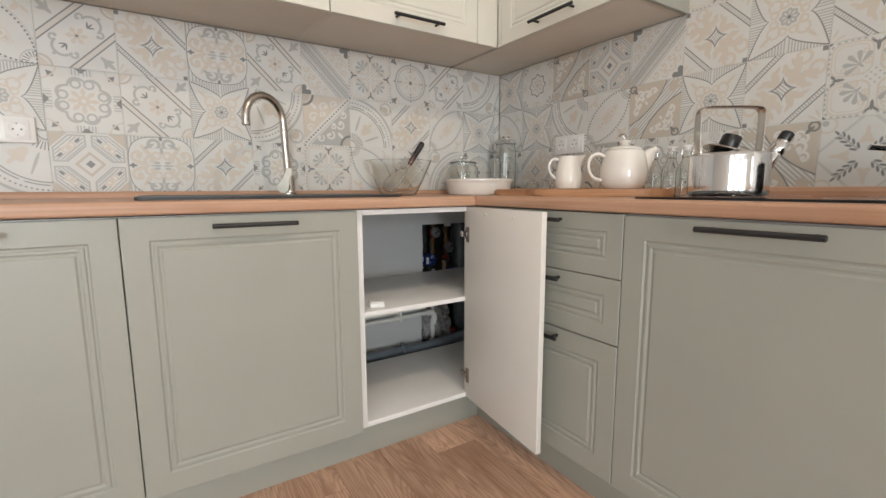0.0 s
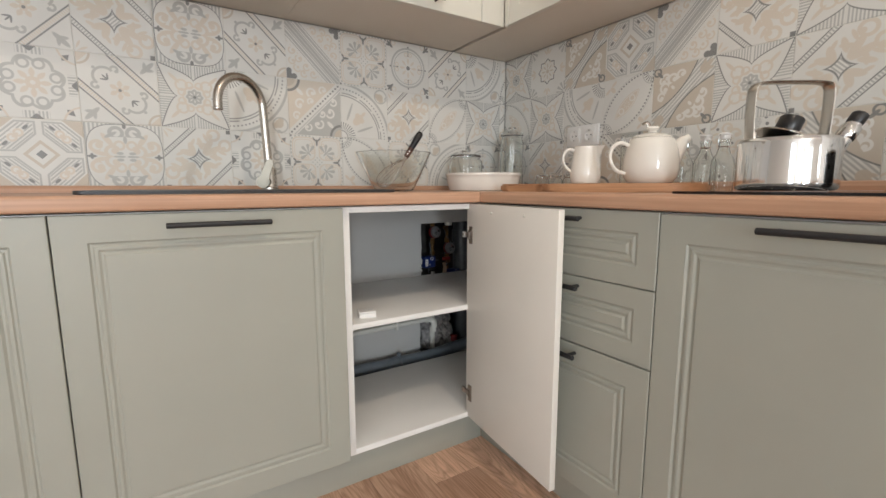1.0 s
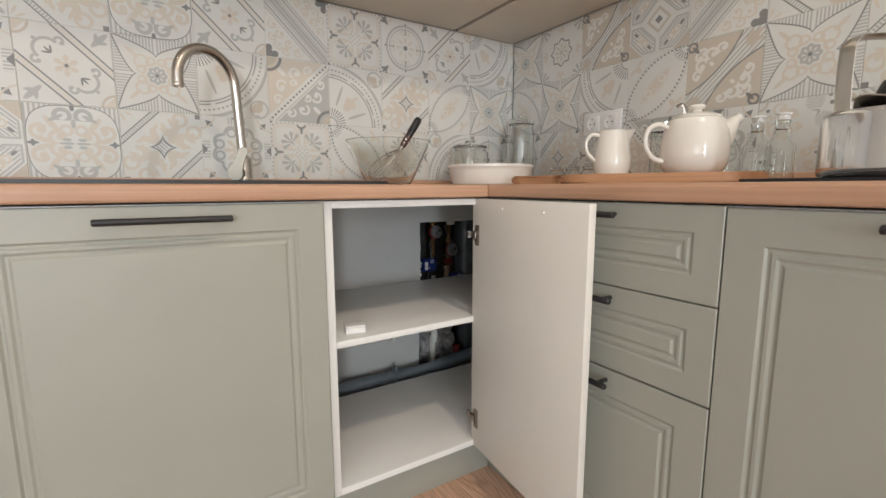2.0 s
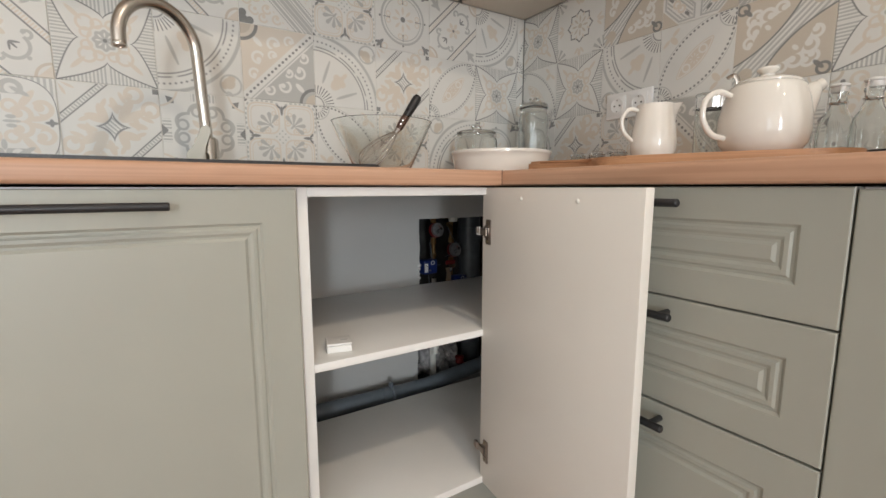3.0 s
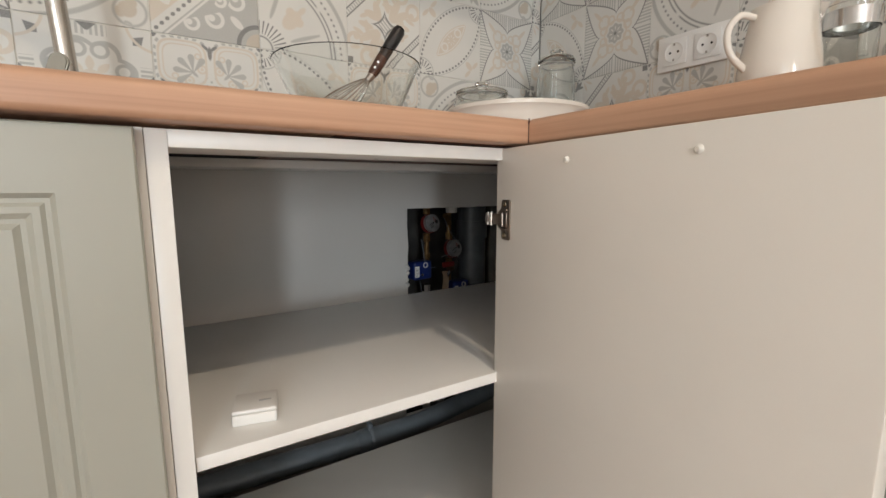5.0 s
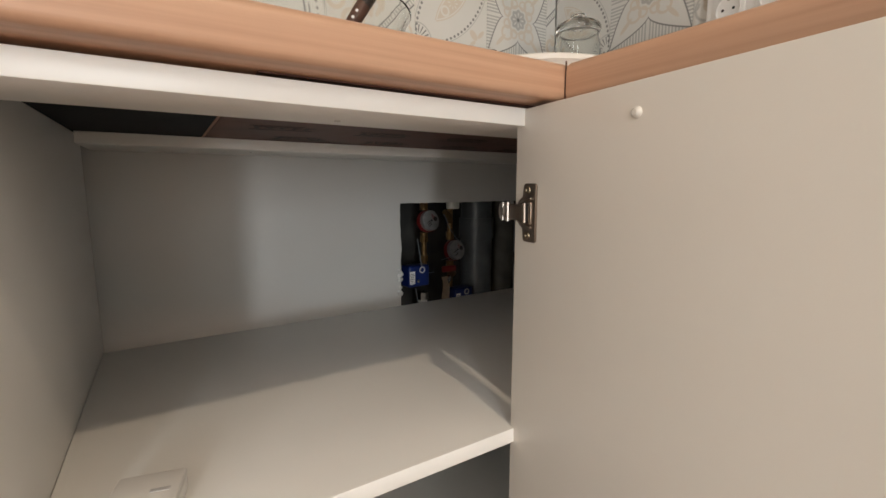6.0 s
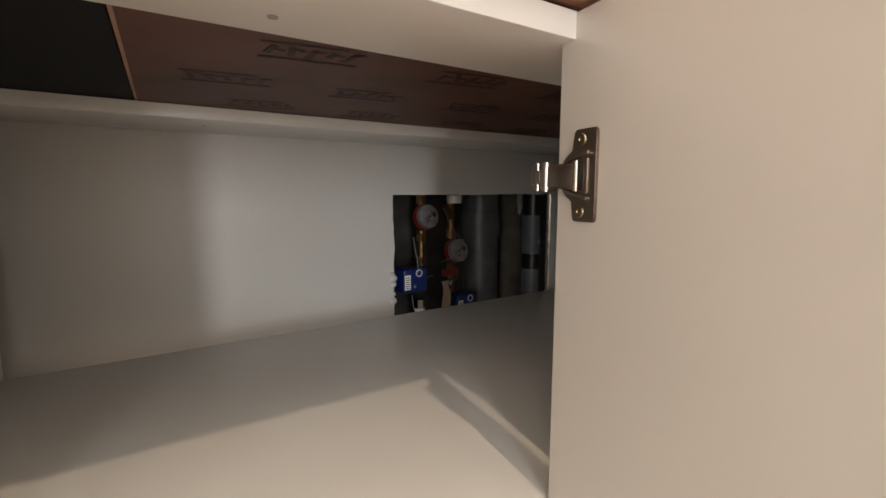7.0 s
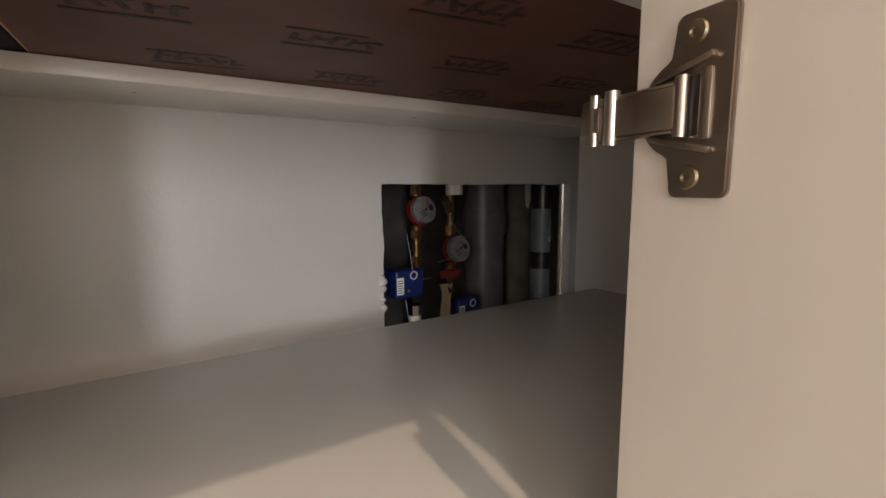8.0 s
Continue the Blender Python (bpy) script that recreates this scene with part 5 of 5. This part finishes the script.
def d_diag(u, v):
    l, w = turned(u, v, 45)
    aw, al = abs(w), abs(l)
    s = al - 0.52
    drops = near(*[teardrop(*turned(s + 0.12, aw, k), 0.19, 0.045) for k in (0, 42)])
    return [(inside(abs(aw - 0.60) - 0.055) * stripes(l, 95.0), BEIGE), (near(band(aw - 0.525, 0.02), band(aw - 0.69, 0.02)), DARK),
            (near(petals(u, v, 6, 0.04, 0.29, 0.92), disc(u, v, 0.10)), BEIGE), (disc(u, v, 0.045), DARK),
            (near(hoop(s, w, 0.27, 0.036) * inside(-1 * s - 0.02), hoop(s + 0.02, aw - 0.35, 0.085, 0.032) * inside(0.30 - aw), disc(s + 0.10, aw - 0.36, 0.05), disc(al - 0.86, w, 0.045)), GREY), (drops, DARK),
            (near(oval(aw - 1.05, l, 0.26, 0.07), oval(*turned(aw - 0.98, al, 50), 0.22, 0.06)), GREY), (inside(1.2 - al), BEIGE), (hoop(al - 1.414, w, 0.32, 0.03), TAN)]


def d_ribbon(u, v):
    l, w = turned(u, v, 45)
    aw = abs(w)
    return [(inside(aw - 0.29), GREY), (near(band(aw - 0.12, 0.012), band(aw - 0.19, 0.02), band(w, 0.008)), PALE), (inside(dist(aw - 0.345, sine(l * 62.0) * (1 / 62)) - 0.014), DARK),
            (near(*[curl(aw - px_, py_ - abs(l), 0.11, 0.026) for px_, py_ in ((0.58, 0.2), (0.82, 0.3), (0.56, 0.55), (0.86, 0.02))]), BEIGE),
            (near(disc(aw - 1.414, l, 0.26), disc(aw - 1.16, abs(l) - 0.13, 0.1)), DARK), (inside(abs(aw - 0.47) - 0.015) * inside((abs(sine(l * 18.0)) - 0.5) * 0.03), BEIGE)]


def d_ring(u, v):
    r, th = dist(u, v), angle(v, u)
    a, b = upper_of(abs(u), abs(v)), lower(abs(u), abs(v))
    x, y = abs(u) - 0.84, abs(v) - 0.84
    return [(band(r - 0.77, 0.035), GREY), (band(r - 0.66, 0.016), GREY), (near(petals(u, v, 8, 0.12, 0.40, 0.62), disc(u, v, 0.05)), BEIGE), (disc(u, v, 0.085), DARK),
            (near(band(b, 0.012) * inside(abs(a - 0.6) - 0.1), disc(a - 0.50, b, 0.035), disc(a - 0.83, b, 0.035)), DARK), (hoop(a - 0.53, b - 0.10, 0.07, 0.018), BEIGE),
            (near(oval(*turned(x, y, 45), 0.17, 0.055), oval(*turned(x + 0.03, y - 0.06, 85), 0.13, 0.04), oval(*turned(x - 0.06, y + 0.03, 5), 0.13, 0.04)), DARK), (hoop(x + 0.16, y - 0.08, 0.09, 0.02), BEIGE)]


def d_leaf(u, v):
    l, w = turned(u, v, 45)
    aw = abs(w)
    lens = dist(l, aw + 1.30)
    th = angle(l, aw + 1.30)
    x, y = abs(l) - 1.35, w
    fr, ft = dist(aw - 1.36, l), angle(l, 1.36 - aw)
    return [(inside(dist(l, aw + 1.0) - 1.22) * inside(abs(l) - 0.66), BEIGE), (near(petals(u, v, 8, 0.05, 0.15, 0.5), hoop(l - 0.3, w, 0.1, 0.022), hoop(l + 0.3, w, 0.1, 0.022), band(dist(l, aw + 1.0) - 1.18, 0.014)), PALE),
            (inside(dist(lens - 1.91, sine(th * 50.0) * (1.91 / 50)) - 0.03), DARK), (band(lens - 1.97, 0.008), GREY),
            (near(oval(aw - 0.86, l, 0.14, 0.08), oval(aw - 0.98, abs(l) - 0.18, 0.05, 0.13)), BEIGE), (inside(abs(dist(x, y) - 0.24) - 0.09) * inside((abs(sine(angle(y, x) * 10.0)) - 0.5) * 0.05), DARK), (band(dist(x, y) - 0.37, 0.012), GREY)]


def d_qstar(u, v):
    l, w = turned(u, v, 45)
    aw, al = abs(w), abs(l)
    st = (abs(u) * 1.7) ** 0.62 + (abs(v) * 1.7) ** 0.62
    p, q = abs(u), abs(v)
    leaf = near(oval(*turned(aw - 0.36, al - 0.08, 30), 0.24, 0.10), oval(*turned(al - 0.50, aw - 0.10, 16), 0.30, 0.10), hoop(al - 0.90, aw - 0.24, 0.17, 0.045), disc(al - 0.80, aw - 0.28, 0.075),
                oval(*turned(al - 0.40, aw - 0.32, 60), 0.20, 0.075), oval(*turned(aw - 0.26, al - 0.42, -35), 0.18, 0.065), oval(*turned(al - 0.66, aw - 0.34, 70), 0.15, 0.05), oval(*turned(aw - 0.50, al - 0.26, 70), 0.14, 0.05))
    return [(leaf * inside(aw - 0.66), BEIGE), (inside((st - 0.66) * 0.2), PALE), (inside((st - 0.66) * 0.2) * stripes(l, 80.0), GREY), (band((st - 0.70) * 0.22, 0.014), DARK),
            (inside(abs(aw - 0.80) - 0.045) * stripes(l, 85.0), GREY), (near(band(aw - 0.735, 0.016), band(aw - 0.87, 0.016)), DARK), (near(petals(aw - 1.414, l, 9, 0.05, 0.36, 0.6)), BEIGE), (inside(upper_of(abs(p - 0.93), abs(q - 0.93)) - 0.065) * inside(0.9 - al), DARK)]


def d_tri(u, v):
    l, w = turned(u, v, 45)
    low = inside(w + 0.12)
    up = inside(0.12 - w)
    return [(up, BEIGE), (up * near(curl(w - 0.5, l - 0.3, 0.15, 0.035), curl(w - 0.5, -1 * l - 0.3, 0.15, 0.035), curl(w - 0.3, l - 0.05, 0.1, 0.03), oval(w - 0.8, l, 0.16, 0.07), curl(w - 0.28, l - 0.7, 0.12, 0.03), curl(w - 0.28, -1 * l - 0.7, 0.12, 0.03)), PALE),
            (low, GREY), (low * near(curl(-1 * w - 0.5, l - 0.3, 0.15, 0.035), curl(-1 * w - 0.5, -1 * l - 0.3, 0.15, 0.035), curl(-1 * w - 0.32, l - 0.05, 0.1, 0.03), oval(-1 * w - 0.8, l, 0.16, 0.07), curl(-1 * w - 0.3, l - 0.7, 0.12, 0.03), curl(-1 * w - 0.3, -1 * l - 0.7, 0.12, 0.03)), PALE),
            (inside(dist(w, sine(l * 22.0) * (1 / 22)) - 0.036), DARK), (band(w + 0.17, 0.02), PALE), (hoop(abs(w) - 1.414, l, 0.42, 0.045), DARK), (disc(abs(w) - 1.414, l, 0.28), TAN)]


def d_cloud(u, v):
    r, th = dist(u, v), angle(v, u)
    a, b = upper_of(abs(u), abs(v)), lower(abs(u), abs(v))
    lobes = lower(dist(a - 0.56, b - 0.20), dist(abs(u) - 0.47, abs(v) - 0.47))
    return [(inside(abs(abs(r - 0.60 - 0.12 * abs(sine(th * 4.0 + 0.39)))) - 0.045), GREY), (hoop(a - 0.52, b - 0.17, 0.12, 0.03), GREY), (inside(r - 0.17), BEIGE), (petals(u, v, 8, 0.08, 0.42, 0.85), BEIGE), (disc(u, v, 0.06), PALE),
            (inside(upper_of(abs(abs(u) - 0.76), abs(abs(v) - 0.76)) - 0.085 - 0.25 * (lower(abs(u), abs(v)) - 0.76)), DARK), (inside(abs(a - 0.88) - 0.10) * stripes(b, 75.0) * inside(b - 0.3), GREY),
            (inside(upper_of(0.86 - a, b - (a - 0.84) * 1.0)), DARK), (band(dist(abs(u) - 1.1, abs(v) - 1.1) - 0.5, 0.025), BEIGE)]


def d_oval(u, v):
    r = dist(u, v)
    x, y = abs(u), abs(v)
    body = dist(x ** 1.6, y ** 1.6)
    return [(near(curl(x - 0.34, y - 0.14, 0.17, 0.05), curl(x - 0.72, y - 0.30, 0.16, 0.05), oval(*turned(x - 0.45, y - 0.5, 55), 0.25, 0.075), hoop(x - 0.16, y - 0.34, 0.12, 0.035), oval(*turned(x - 0.62, y - 0.08, 10), 0.2, 0.06)), BEIGE),
            (near(hoop(x - 0.22, y - 0.72, 0.16, 0.05) * inside(0.6 - y), oval(*turned(x - 0.36, y - 0.66, -30), 0.18, 0.05), oval(x - 0.0, y - 0.52, 0.05, 0.12), teardrop(*turned(x - 0.02, y, 0), 0.3, 0.06), oval(x - 0.16, y - 0.1, 0.09, 0.045)), GREY),
            (inside(0.98 - body) * stripes(u, 60.0), GREY), (band(body - 0.97, 0.016), DARK), (near(oval(x - 0.86, y, 0.12, 0.04), oval(x - 0.86, y, 0.045, 0.09), oval(y - 0.93, x, 0.08, 0.05)), DARK)]


def d_octagon(u, v):
    x, y = abs(u), abs(v)
    di = x + y
    p, q = turned(x, y, 45)
    cell = upper_of(upper_of(0.07 - lower(x, y), upper_of(x, y) - 0.94), upper_of((0.64 - di) * 0.7071, (di - 1.46) * 0.7071))
    return [(inside(1.52 - di), TAN), (stripes(p, 80.0) * inside(cell + 0.06), GREY), (near(oval(p - 0.74, q, 0.10, 0.26), oval(p - 0.86, abs(q) - 0.08, 0.05, 0.08)), PALE),
            (near(hoop(p - 0.74, abs(q) - 0.10, 0.09, 0.028), oval(p - 0.74, q, 0.05, 0.09)), BEIGE), (oval(p - 0.74, abs(q) - 0.33, 0.04, 0.085), DARK), (band(cell + 0.022, 0.024), GREY),
            (band(di - 0.36, 0.055), TAN), (inside(di - 0.13), DARK)]


def d_arcband(u, v):
    l, w = turned(u, v, 45)
    aw = abs(w)
    e = 0.16 + 0.20 * l * l
    body = aw - e
    x, y = aw - 0.62, l
    return [(inside(-1 * body), TAN), (inside(body) * stripes(w, 60.0), GREY), (near(band(body, 0.022)), DARK), (inside(-1 * body - 0.03) * near(curl(x, abs(y) - 0.18, 0.15, 0.04), curl(x - 0.22, abs(y) - 0.05, 0.12, 0.035), curl(x + 0.12, abs(y) - 0.45, 0.12, 0.035), oval(x + 0.2, y, 0.08, 0.05)), PALE),
            (near(disc(abs(l) - 1.0, w, 0.16), oval(*turned(abs(l) - 0.95, aw, 40), 0.3, 0.07), oval(abs(l) - 1.1, w, 0.22, 0.07)), TAN), (near(hoop(aw - 1.22, l, 0.12, 0.03), oval(aw - 1.08, l, 0.14, 0.05)), DARK)]


def d_eightstar(u, v):
    r, th = dist(u, v), angle(v, u)
    x, y = abs(u), abs(v)
    star = lower(upper_of(x, y), (x + y) * 0.7071)
    x2, y2 = x - 1.0, y - 1.0
    fr = dist(x2, y2)
    return [(band(upper_of(star * 0 + r - 0.52, star * 0 - 1) + 0.10 * abs(sine(th * 4.0)), 0.028), DARK), (near(petals(u, v, 8, 0.08, 0.34, 0.55), disc(u, v, 0.08)), TAN), (petals(u, v, 8, 0.30, 0.46, 0.35, 0.39), BEIGE),
            (inside(abs(fr - 0.32) - 0.12) * inside((abs(sine(angle(y2, x2) * 6.0)) - 0.72) * 0.06), GREY), (inside(abs(fr - 0.14) - 0.05) * inside((abs(sine(angle(y2, x2) * 6.0)) - 0.6) * 0.06), DARK), (near(oval(upper_of(x, y) - 0.86, lower(x, y), 0.12, 0.06), oval(*turned(upper_of(x, y) - 0.80, lower(x, y) - 0.12, 40), 0.12, 0.04)), BEIGE)]


def d_sprig(u, v):
    x, y = abs(u), abs(v)
    p, q = turned(x, y, 45)
    a, b = upper_of(x, y), lower(x, y)
    leaves = near(*[oval(*turned(p - k, abs(q) - 0.07, 32), 0.085, 0.032) for k in (0.3, 0.45, 0.6, 0.75)])
    return [(near(leaves, band(q, 0.008) * inside(abs(p - 0.52) - 0.28), oval(p - 0.88, q, 0.08, 0.03)), DARK), (near(disc(a - 0.46, b, 0.10), oval(a - 0.6, b, 0.16, 0.05), oval(a - 0.38, b - 0.08, 0.06, 0.07)), BEIGE), (inside(abs(x + y - 1.12) - 0.05) * stripes(x - y, 90.0), GREY),
            (hoop(x - 0.85, y - 0.85, 0.2, 0.03), BEIGE), (disc(x - 0.9, y - 0.9, 0.08), GREY)]


def d_wreath(u, v):
    """Two corner wreaths of veined leaves with beads inside, scrolls between."""
    l, w = turned(u, v, 45)
    x, y = 1.414 - abs(l), w
    r, th = dist(x, y), angle(y, x)
    leaf = inside(abs(r - 0.80) - 0.17 * abs(cosine(th * 5.0)) - 0.02)
    return [(leaf, GREY), (leaf * stripes(r * 0.6 + abs(sine(th * 5.0)) * 0.5, 60.0), PALE), (inside(dist(r - 0.50, sine(th * 8.0) * (0.50 / 8)) - 0.045), DARK), (disc(x - 0.22, y, 0.12), TAN),
            (near(curl(abs(w) - 0.62, abs(l) - 0.22, 0.15, 0.035), curl(abs(w) - 0.92, abs(l) - 0.20, 0.13, 0.032), curl(abs(w) - 0.30, abs(l) - 0.12, 0.10, 0.03), oval(abs(w) - 0.75, l, 0.14, 0.05)), BEIGE),
            (near(disc(abs(w) - 0.48, l, 0.04), disc(abs(w) - 1.10, l, 0.045)), DARK), (hoop(abs(w) - 1.414, l, 0.20, 0.03), TAN)]


DESIGNS = {"W": d_wreath, "S": d_star, "F": d_fan, "H": d_hearts, "D": d_diag, "B": d_ribbon, "R": d_ring, "L": d_leaf, "Q": d_qstar, "T": d_tri, "K": d_cloud, "O": d_oval, "X": d_octagon, "A": d_arcband, "E": d_eightstar, "V": d_sprig}


def tile_material(letter):
    m, nodes, links, b = material("printed_tile_" + letter)
    X.tree = m.node_tree
    tc = nodes.new("ShaderNodeTexCoord")
    sp = nodes.new("ShaderNodeSeparateXYZ")
    links.new(tc.outputs["Object"], sp.inputs[0])
    u, v = X(sp.outputs[0]) * 10.05, X(sp.outputs[1]) * 10.05
    wob = noise_node(nodes, links, 9, (1, 1, 1), 3, True)
    col = ramp(nodes, links, wob, [(0.3, (0.665, 0.65, 0.61)), (0.7, (0.71, 0.695, 0.655))])
    speck = noise_node(nodes, links, 420, (1, 1, 1), 2)
    for mask, tint in DESIGNS[letter](u, v):
        mix = nodes.new("ShaderNodeMix")
        mix.data_type = "RGBA"
        worn = mask * (0.72 + 0.45 * X(speck))
        links.new(worn.s, mix.inputs[0])
        links.new(col, mix.inputs[6])
        mix.inputs[7].default_value = (*tint, 1)
        col = mix.outputs[2]
    links.new(col, b.inputs["Base Color"])
    b.inputs["Roughness"].default_value = 0.42
    bump(nodes, links, noise_node(nodes, links, 260, (1, 1, 1), 2), 0.25, 0.0003, b)
    return m


TILE = 0.2
TILE_MATS = {k: tile_material(k) for k in DESIGNS}


def tile_mesh(letter, cut):
    """A tile lying in x, y, centred on its whole self; cut trims its four sides (x0, x1, y0, y1)."""
    h = TILE / 2 - 0.0009
    x0, x1, y0, y1 = max(-h, cut[0]), min(h, cut[1]), max(-h, cut[2]), min(h, cut[3])
    c = 0.0007
    bm = bmesh.new()
    lo = [bm.verts.new(p) for p in ((x0, y0, -0.0185), (x1, y0, -0.0185), (x1, y1, -0.0185), (x0, y1, -0.0185))]
    mi = [bm.verts.new(p) for p in ((x0, y0, -c), (x1, y0, -c), (x1, y1, -c), (x0, y1, -c))]
    hi = [bm.verts.new(p) for p in ((x0 + c, y0 + c, 0), (x1 - c, y0 + c, 0), (x1 - c, y1 - c, 0), (x0 + c, y1 - c, 0))]
    bm.faces.new(hi)
    for a, d in ((lo, mi), (mi, hi)):
        for i in range(4):
            bm.faces.new((a[i], a[(i + 1) % 4], d[(i + 1) % 4], d[i]))
    me = bpy.data.meshes.new("tile")
    bm.to_mesh(me)
    bm.free()
    me.materials.append(TILE_MATS[letter])
    return me


TILE_CACHE = {}
FREE = (-1, 1, -1, 1)


def lay(parent, letter, m, turn, cut=FREE):
    # the cut is given before the turn, so carry it round
    x0, x1, y0, y1 = cut
    for _ in range(turn % 4):
        x0, x1, y0, y1 = y0, y1, -x1, -x0
    key = (letter, round(x0, 4), round(x1, 4), round(y0, 4), round(y1, 4))
    if key not in TILE_CACHE:
        TILE_CACHE[key] = tile_mesh(letter, (x0, x1, y0, y1))
    ob = new("tile", TILE_CACHE[key])
    ob.parent = parent
    ob.matrix_basis = m @ pose(random.uniform(-0.0002, 0.0002), 0, random.uniform(-0.0003, 0.0), random.uniform(-0.1, 0.1), random.uniform(-0.1, 0.1), 90 * turn)


def grout(parent_name, bm, label):
    return structure(parent_name, bm, M_GROUT, label)


ROWS_Z = [0.973, 1.173, 1.373, 1.573, 1.773, 1.973, 2.173]
# columns from the corner to the west, each bottom, middle, top; a digit is the quarter turn
NORTH = ["R0 Q0 L0", "R0 S0 F0", "F2 L0 D0", "H0 Q0 R0", "L1 F1 H0", "H0 T0 B1", "K0 F0 D1", "Q0 S0 O0", "O0 D1 Q1", "X0 K0 D0", "F3 S0 L1", "H0 D0 K0", "S0 X0 T0"]
splash_n = grout("backsplash_north", box(-2.24, -0.0005, 0.0022, PL - 0.0005, FZ + 0.0015, UZ - 0.001), "patterned patchwork wall tiles")
for c, col in enumerate(NORTH):
    xc = 0.066 - TILE * c
    for k, code in enumerate(col.split()):
        cut = (-1, -0.002 - xc if c == 0 else 1, (FZ + 0.002) - ROWS_Z[k] if k == 0 else -1, 1)
        lay(splash_n, code[0], pose(xc, 0, ROWS_Z[k], 90, 0, 0), int(code[1]), cut)
# columns from the corner to the south, each bottom to top
EAST = ["R0 L1 S0", "Q0 S0 E0", "H0 F3 A0", "T1 L0 X0", "K0 A0 B0", "W0 S0 Q1 H0 D0 S0", "A1 Q0 S0 Q0 L1 K0", "V0 H0 Q1 D0 S0 B0", "K0 D1 X0 S0 R0 A0", "S0 E0 A1 F0 H0 Q0", "Q1 R0 F2 K0 D1 X0", "D0 L1 S0 Q0 O0 H0"]
eb = box(0.0022, PL - 0.0005, -0.977, -0.0025, FZ + 0.0015, UZ - 0.001)
box(0.0022, PL - 0.0005, -2.40, -0.9775, FZ + 0.0015, 2.07, bm=eb)
splash_e = grout("backsplash_east", eb, "patterned patchwork wall tiles")
for c, col in enumerate(EAST):
    yc = -0.077 - TILE * c
    for k, code in enumerate(col.split()):
        cut = (-0.077 + 0.002 if c == 0 else -1, 1, (FZ + 0.002) - ROWS_Z[k] if k == 0 else -1, 1)
        lay(splash_e, code[0], pose(0, yc, ROWS_Z[k], 90, 0, -90), int(code[1]), cut)

# ---- floor planks ----
PLANK_W, PLANK_L = 0.16, 1.29
plank_cache = {}


def plank(w, l):
    key = (round(w, 3), round(l, 3))
    if key not in plank_cache:
        bm = bmesh.new()
        g, c = 0.0005, 0.0012
        lo = [bm.verts.new(p) for p in ((g, g, -0.008), (w - g, g, -0.008), (w - g, l - g, -0.008), (g, l - g, -0.008))]
        mi = [bm.verts.new(p) for p in ((g, g, -c * 0.6), (w - g, g, -c * 0.6), (w - g, l - g, -c * 0.6), (g, l - g, -c * 0.6))]
        hi = [bm.verts.new(p) for p in ((g + c, g + c, 0), (w - g - c, g + c, 0), (w - g - c, l - g - c, 0), (g + c, l - g - c, 0))]
        bm.faces.new(hi)
        for a, d in ((lo, mi), (mi, hi)):
            for i in range(4):
                bm.faces.new((a[i], a[(i + 1) % 4], d[(i + 1) % 4], d[i]))
        me = bpy.data.meshes.new("plank")
        bm.to_mesh(me)
        bm.free()
        me.materials.append(M_FLOOR)
        plank_cache[key] = me
    return plank_cache[key]


px0 = -0.826 - 25 * PLANK_W
row = -9
while px0 < 0.0:
    w = min(PLANK_W, 0.02 - px0)
    y = -3.5 - (row * 0.43 + 0.628) % PLANK_L - 4 * PLANK_L
    while y < PL:
        a, e = max(y, SOUTH), min(y + PLANK_L, PL)
        if e - a > 0.02:
            ob = new("plank", plank(w, e - a))
            ob.parent = floor
            ob.location = (px0, a, 0)
        y += PLANK_L
    px0 += PLANK_W
    row += 1
